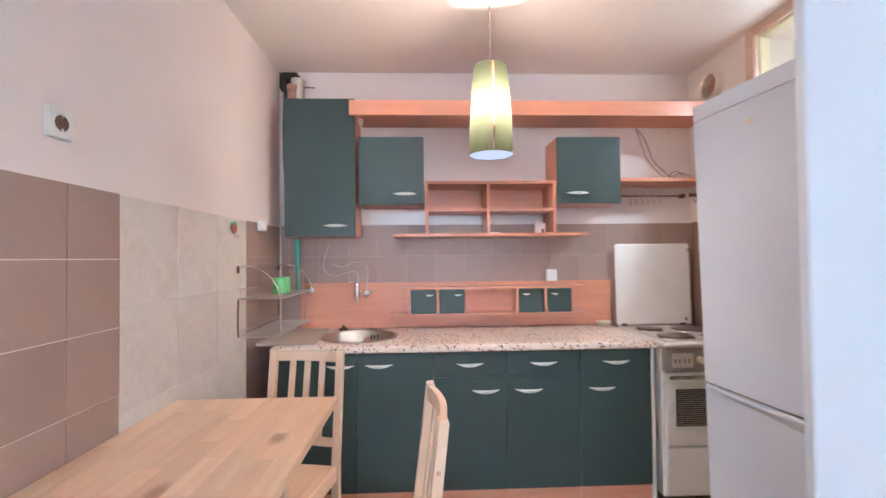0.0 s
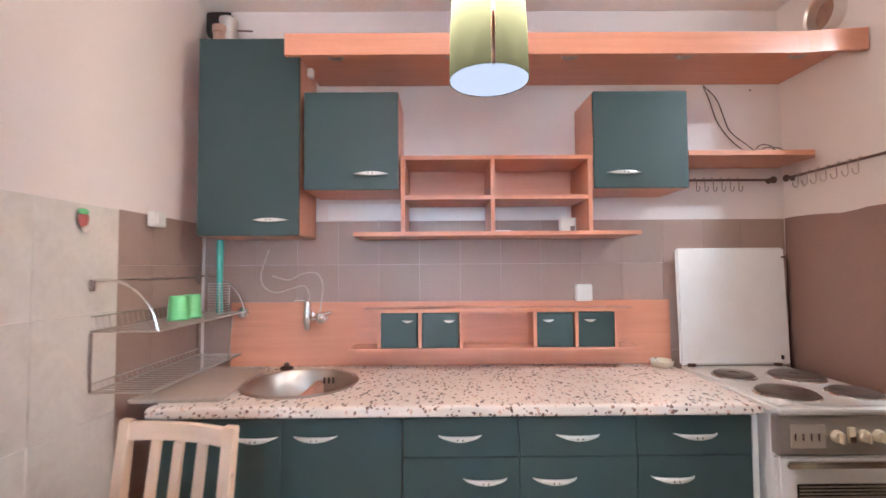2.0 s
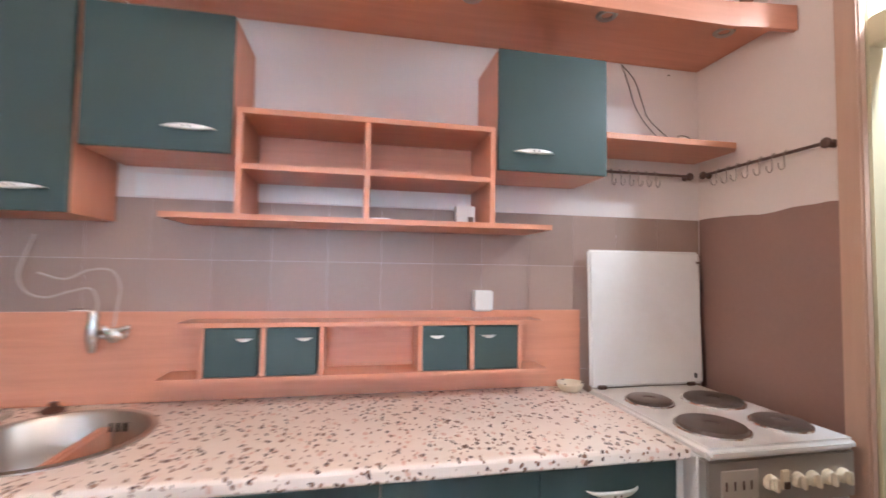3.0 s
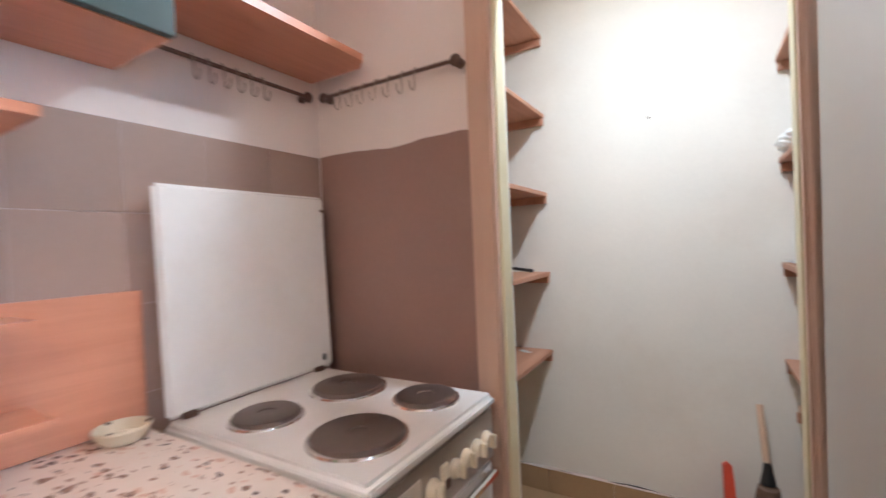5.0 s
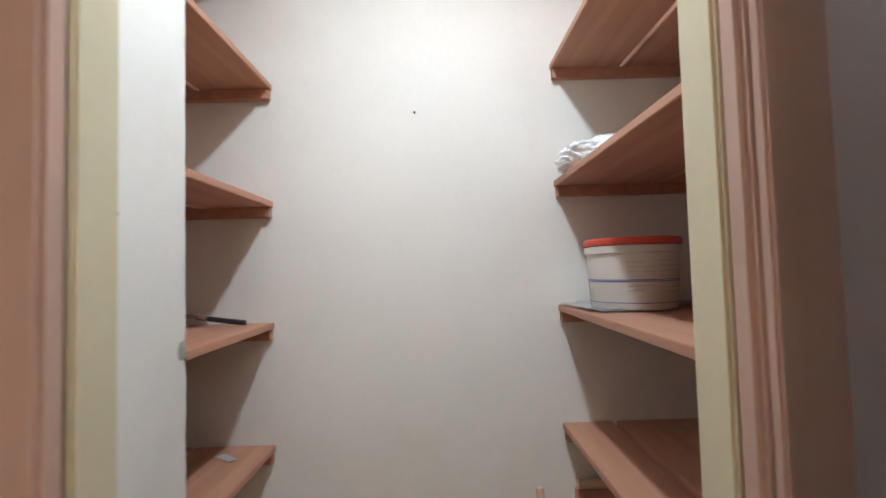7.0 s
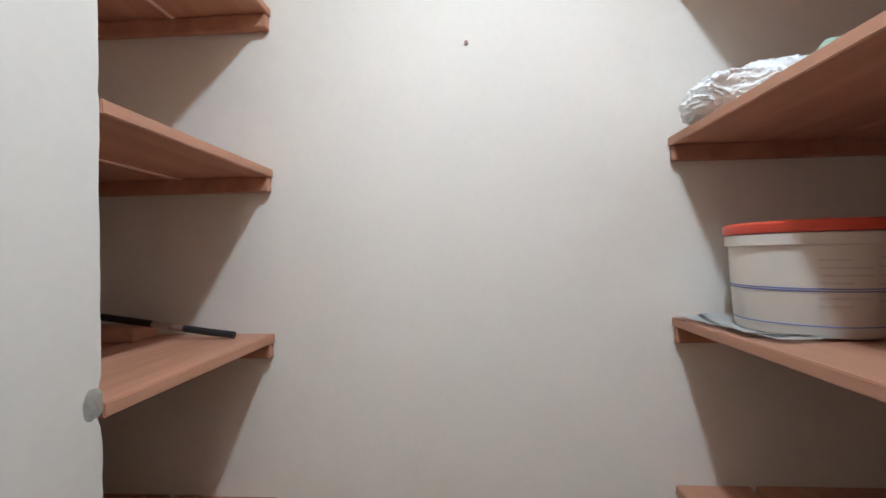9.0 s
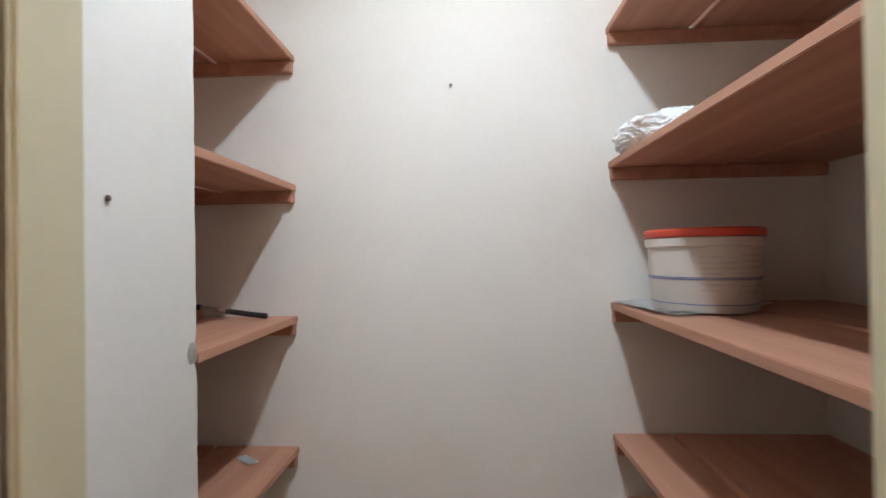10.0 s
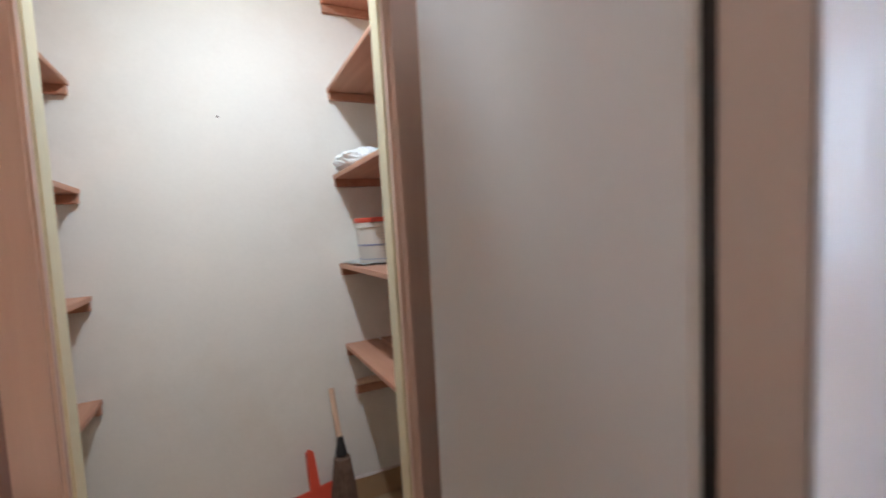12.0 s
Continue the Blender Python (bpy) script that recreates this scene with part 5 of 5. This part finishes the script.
for i in range(25):
    u = i / 24
    rows.append([bm.verts.new((-0.40 + 1.18 * u, BACK - 0.003 - d, z + 0.003 * noise.noise((u * 9, z, 0)))) for z, d in ((1.604, 0.0), (1.604, 0.004), (1.685, 0.004), (1.685, 0.0))])
for a, b in zip(rows, rows[1:]):
    for k in range(3):
        bm.faces.new((a[k], b[k], b[k + 1], a[k + 1]))
part("filler_strip", bm, M_ENAMEL, wall_back, "band of bare white filler above the tiles")

# ---------------------------------------------------------------- hook rails


def hook_rail(a, b, wall, hooks, label):
    a, b, wall = Vector(a), Vector(b), Vector(wall)
    r = thing("hook_rail", (a + b) / 2, label, "hook rail", "hook rails in the stove corner")
    part("rod", tube([a, b], 0.006, 10), M_DARKIRON, r, "", True)
    for p in (a, b):
        d = wall.normalized()
        bm = bmesh.new()
        bmesh.ops.create_uvsphere(bm, u_segments=20, v_segments=12, radius=0.0175)
        for v in bm.verts:
            v.co = p + v.co - d * (0.35 * v.co.dot(d))
        k = part("end_knob", bm, M_DARKIRON, r, "round brown end knob", True)
        part("stem", tube([p + d * 0.010, p + wall], 0.006, 10), M_DARKIRON, k, "", True)
        part("flange", tube([p + wall - d * 0.005, p + wall], 0.014, 16), M_DARKIRON, k, "", True)
    for u in hooks:
        p = a + (b - a) * u
        out = -wall.normalized()
        pts = [p + Vector((0, 0, 0.009)) + out * -0.006, p + Vector((0, 0, 0.011)), p + out * 0.009, p + out * 0.009 + Vector((0, 0, -0.035)), p + out * 0.010 + Vector((0, 0, -0.050)),
               p + out * 0.022 + Vector((0, 0, -0.060)), p + out * 0.034 + Vector((0, 0, -0.050)), p + out * 0.035 + Vector((0, 0, -0.036))]
        part("hook", tube(smooth_line(pts, 4), 0.0019, 6), M_HOOK, r, "", True)
    return r


hook_rail((1.27, BACK - 0.035, 1.788), (1.790, BACK - 0.035, 1.788), (0, 0.034, 0), (0.26, 0.34, 0.42, 0.50, 0.58, 0.66), "brown metal rail with six empty hooks")
hook_rail((RIGHT - 0.035, 2.893, 1.79), (RIGHT - 0.035, 2.385, 1.79), (0.034, 0, 0), (0.16, 0.26, 0.35, 0.45, 0.55, 0.65, 0.74), "brown metal rail with seven empty hooks")

# loose cable coming down to the corner shelf
cab = thing("loose_cable", (1.6, 2.93, 1.876), "loose grey twin cable hanging down to the corner shelf", "cable")
part("strand", tube(smooth_line([(1.475, BACK - 0.008, 2.27), (1.50, BACK - 0.02, 2.18), (1.525, BACK - 0.03, 2.08), (1.57, BACK - 0.05, 1.99), (1.62, BACK - 0.08, 1.92), (1.66, BACK - 0.12, 1.879)]), 0.0025, 7), M_CABLE, cab, "", True)
part("strand", tube(smooth_line([(1.477, BACK - 0.008, 2.27), (1.53, BACK - 0.02, 2.20), (1.56, BACK - 0.03, 2.10), (1.58, BACK - 0.04, 2.03), (1.64, BACK - 0.06, 1.96), (1.68, BACK - 0.10, 1.90), (1.70, BACK - 0.13, 1.879)]), 0.0025, 7), M_CABLE, cab, "", True)
part("loop", tube(smooth_line([(1.66, BACK - 0.12, 1.879), (1.66, BACK - 0.10, 1.92), (1.70, BACK - 0.09, 1.948), (1.75, BACK - 0.09, 1.935), (1.77, BACK - 0.10, 1.879), (1.72, BACK - 0.13, 1.8785), (1.68, BACK - 0.12, 1.905),
                              (1.71, BACK - 0.10, 1.930), (1.79, BACK - 0.09, 1.928), (1.82, BACK - 0.10, 1.8785)]), 0.0025, 7), M_CABLE, cab, "", True)
tagged(part("nail", lathe((2.132, PIER_Y - 0.0005, 1.386), [(0.001, -0.004), (0.0045, -0.003), (0.0045, -0.001), (0.002, 0.0)], 10, "Y"), M_DARKIRON), "small rusty nail in the plastered pier", "nail")
tagged(part("nail", lathe((1.71, BACK - 0.010, 2.247), [(0.004, 0.0), (0.004, 0.002), (0.0015, 0.003), (0.0015, 0.0098)], 10, "Y"), M_DARKIRON), "small dark nail in the kitchen wall", "nail")

# ---------------------------------------------------------------- sockets and switches


def wall_plate(name, at, normal, w, h, depth, label, round_socket):
    """A plate on a wall; normal 'x' faces +x, 'y' faces -y."""
    s = thing(name, at, label, "socket" if round_socket else "switch")
    x, y, z = at
    if normal == "x":
        part("plate", box(x, x + depth, y - w / 2, y + w / 2, z - h / 2, z + h / 2, 0.003), M_WHITEPLASTIC, s)
        if round_socket:
            part("well", lathe((x + depth, y, z), [(0.0215, 0.0), (0.0215, 0.003), (0.018, 0.0031), (0.017, 0.0012), (0.001, 0.001)], 28, "X"), M_DARKIRON, s, "dark round recessed socket well", True)
            for dy in (-0.008, 0.008):
                part("contact_hole", lathe((x + depth + 0.0012, y + dy, z), [(0.0028, 0.0), (0.0026, 0.0012), (0.001, 0.0013)], 10, "X"), M_BLACK, s)
            for dz in (-0.018, 0.018):
                part("earth_clip", box(x + depth + 0.001, x + depth + 0.0045, y - 0.003, y + 0.003, z + dz - 0.003, z + dz + 0.003), M_SATIN, s)
        else:
            part("rocker", box(x + depth, x + depth + 0.004, y - w * 0.32, y + w * 0.32, z - h * 0.36, z + h * 0.36, 0.0015), M_WHITEPLASTIC, s)
    else:
        part("plate", box(x - w / 2, x + w / 2, y - depth, y, z - h / 2, z + h / 2, 0.006, 3), M_WHITEPLASTIC, s)
        part("cover_flap", box(x - w * 0.44, x + w * 0.44, y - depth - 0.004, y - depth, z - h * 0.36, z + h * 0.44, 0.002), M_WHITEPLASTIC, s)
    return s


wall_plate("wall_socket", (LEFT + 0.0005, 1.142, 1.745), "x", 0.085, 0.085, 0.012, "white wall socket with a dark round well", True)
wall_plate("light_switch", (LEFT + 0.0095, 2.565, 1.572), "x", 0.075, 0.06, 0.03, "cream surface-mounted switch at the tile edge", False)
wall_plate("wall_socket", (0.850, BACK - 0.0005, 1.243), "y", 0.080, 0.082, 0.036, "white surface-mounted socket with a cover above the spice rack", True)

# strawberry-shaped wall hook
berry = thing("wall_hook", (LEFT + 0.009, 2.212, 1.54), "red strawberry-shaped plastic wall hook with a green leaf", "hook")
for nm, mat, sc, dz in (("berry", M_BERRY, (0.007, 0.021, 0.026), -0.008), ("leaf", M_GREENCUP, (0.008, 0.022, 0.011), 0.018)):
    bm = bmesh.new()
    bmesh.ops.create_uvsphere(bm, u_segments=18, v_segments=12, radius=1)
    for v in bm.verts:
        k = 1 + (0.25 * v.co.z if nm == "berry" else 0)
        v.co = Vector((LEFT + 0.0165 + v.co.x * sc[0], 2.212 + v.co.y * sc[1] * k, 1.54 + dz + v.co.z * sc[2]))
    part(nm, bm, mat, berry, "", True)
part("hook", tube(smooth_line([(LEFT + 0.02, 2.212, 1.512), (LEFT + 0.022, 2.212, 1.495), (LEFT + 0.034, 2.212, 1.488), (LEFT + 0.042, 2.212, 1.50)], 4), 0.003, 6), M_SATIN, berry, "", True)

# ---------------------------------------------------------------- flues
flue = thing("flue_pipe", (-0.93, 2.86, 2.38), "sooty clay and metal flue stub above the tall cabinet", "flue pipe")
part("pipe", lathe((-0.900, 2.872, 0), [(0.034, 2.386), (0.034, 2.50), (0.038, 2.504), (0.038, 2.535), (0.033, 2.538), (0.030, 2.50), (0.001, 2.49)], 32), M_TERRACOTTA, flue, "", True)
part("metal_sleeve", lathe((-0.872, 2.895, 0), [(0.040, 2.386), (0.040, 2.565), (0.044, 2.57), (0.044, 2.585), (0.038, 2.586), (0.037, 2.42), (0.001, 2.42)], 30), M_PANEL, flue, "sooty grey metal sleeve", True)
bm = bmesh.new()
bmesh.ops.create_icosphere(bm, subdivisions=4, radius=1)
for v in bm.verts:
    q = v.co.copy()
    f = 1 + 0.3 * noise.noise(q * 2.6)
    v.co = Vector((max(LEFT + 0.002, -0.950 + 0.080 * q.x * f), BACK - 0.004 + 0.006 * q.y * f, min(CEIL - 0.002, 2.600 + 0.085 * q.z * f)))
part("soot_patch", bm, M_SOOT, flue, "black sooty broken plaster", True)
part("stub", tube([(-0.85, 2.90, 2.535), (-0.76, 2.90, 2.532)], 0.004, 6), M_DARKIRON, flue)
# Dark line of a sooty crack up the corner, shaped as a tube.
tagged(part("corner_pipe", tube(smooth_line([(-0.945, BACK - 0.03, 1.52), (-0.955, BACK - 0.03, 1.8), (-0.968, BACK - 0.028, 2.2), (-0.96, BACK - 0.03, 2.6)]), 0.017, 10), M_SOOT, None, "", True),
       "dark sooty crack running up the wall corner", "pipe")
vent = thing("vent_pipe", (RIGHT - 0.05, 2.66, 2.38), "open grey metal vent pipe end above the canopy", "vent pipe")
bm = lathe((RIGHT, 2.655, 2.462), [(0.080, -0.001), (0.080, -0.03), (0.086, -0.034), (0.086, -0.055), (0.078, -0.058), (0.070, -0.05), (0.068, -0.004), (0.001, -0.0035)], 36, "X")
part("collar", bm, M_SATIN, vent, "", True)
part("inside", lathe((RIGHT, 2.655, 2.462), [(0.066, -0.004), (0.066, -0.010), (0.03, -0.013), (0.001, -0.013)], 30, "X"), M_TERRACOTTA, vent, "brown sooty inside", True)

# ---------------------------------------------------------------- tiles


def tiles(wall, mat, axis, u_edges, v_edges, gap, proud, label=""):
    """Single tiles on a wall. axis 'x': on the wall at LEFT; 'y': on the wall at BACK."""
    meshes = {}
    for u0, u1 in zip(u_edges, u_edges[1:]):
        for v0, v1 in zip(v_edges, v_edges[1:]):
            w, h = round(u1 - u0 - gap, 4), round(v1 - v0 - gap, 4)
            if (w, h) not in meshes:
                bm = bmesh.new()
                if axis == "x":
                    add_box(bm, 0, proud, -w / 2, w / 2, -h / 2, h / 2, 0.0005, 1)
                else:
                    add_box(bm, -w / 2, w / 2, -proud, 0, -h / 2, h / 2, 0.0005, 1)
                me = bpy.data.meshes.new("tile")
                bm.to_mesh(me)
                bm.free()
                me.materials.append(mat)
                meshes[w, h] = me
            ob = new("tile", meshes[w, h])
            uc, vc = (u0 + u1) / 2, (v0 + v1) / 2
            dz = random.uniform(-0.0006, 0.0006)
            ob.location = (LEFT - 0.001 + dz, uc, vc) if axis == "x" else (uc, BACK + 0.001 + dz, vc)
            ob.parent = wall
            if label:
                ob["label"] = label


def steps(a, b, w, start):
    k = [start + w * i for i in range(-40, 41)]
    return [a] + [q for q in k if a + 0.01 < q < b - 0.01] + [b]


rows = [0.0, 0.064, 0.283, 0.502, 0.721, 0.939, 1.156, 1.377, 1.590]
tiles(wall_left, M_BROWN, "x", steps(0.18, 1.384, 0.209, 1.175), rows, 0.0028, 0.0040, "brown painted wall tile")
tiles(wall_left, M_LIGHTTILE, "x", steps(1.3845, 2.388, 0.332, 1.722), [0.0, 0.165, 0.52, 0.873, 1.226, 1.588], 0.003, 0.0035, "pale beige worn wall tile")
back_rows = [0.75, 0.96, 1.172, 1.386, 1.600]
tiles(wall_left, M_BROWN, "x", steps(2.3885, BACK - 0.012, 0.20, 2.58), [0.0, 0.33, 0.54, 0.75, 0.96, 1.172, 1.386, 1.59], 0.0007, 0.0025, "brown painted wall tile")
tiles(wall_back, M_BROWN, "y", steps(LEFT + 0.011, RIGHT - 0.004, 0.20, 1.25), back_rows, 0.0007, 0.0025, "brown painted wall tile")
# floor tiles
fm = {}
for i in range(10):
    for j in range(19):
        x0, y0 = LEFT + 0.30 * i, REAR + 0.30 * j
        x1, y1 = min(x0 + 0.297, RIGHT), min(y0 + 0.297, BACK)
        w, h = round(x1 - x0, 3), round(y1 - y0, 3)
        if w < 0.02 or h < 0.02:
            continue
        if (w, h) not in fm:
            tb = box(-w / 2, w / 2, -h / 2, h / 2, -0.008, 0.0, 0.0015, 1)
            me = bpy.data.meshes.new("tile")
            tb.to_mesh(me)
            tb.free()
            me.materials.append(M_FLOOR)
            fm[w, h] = me
        ob = new("tile", fm[w, h])
        ob.location = ((x0 + x1) / 2, (y0 + y1) / 2, 0)
        ob.parent = floor
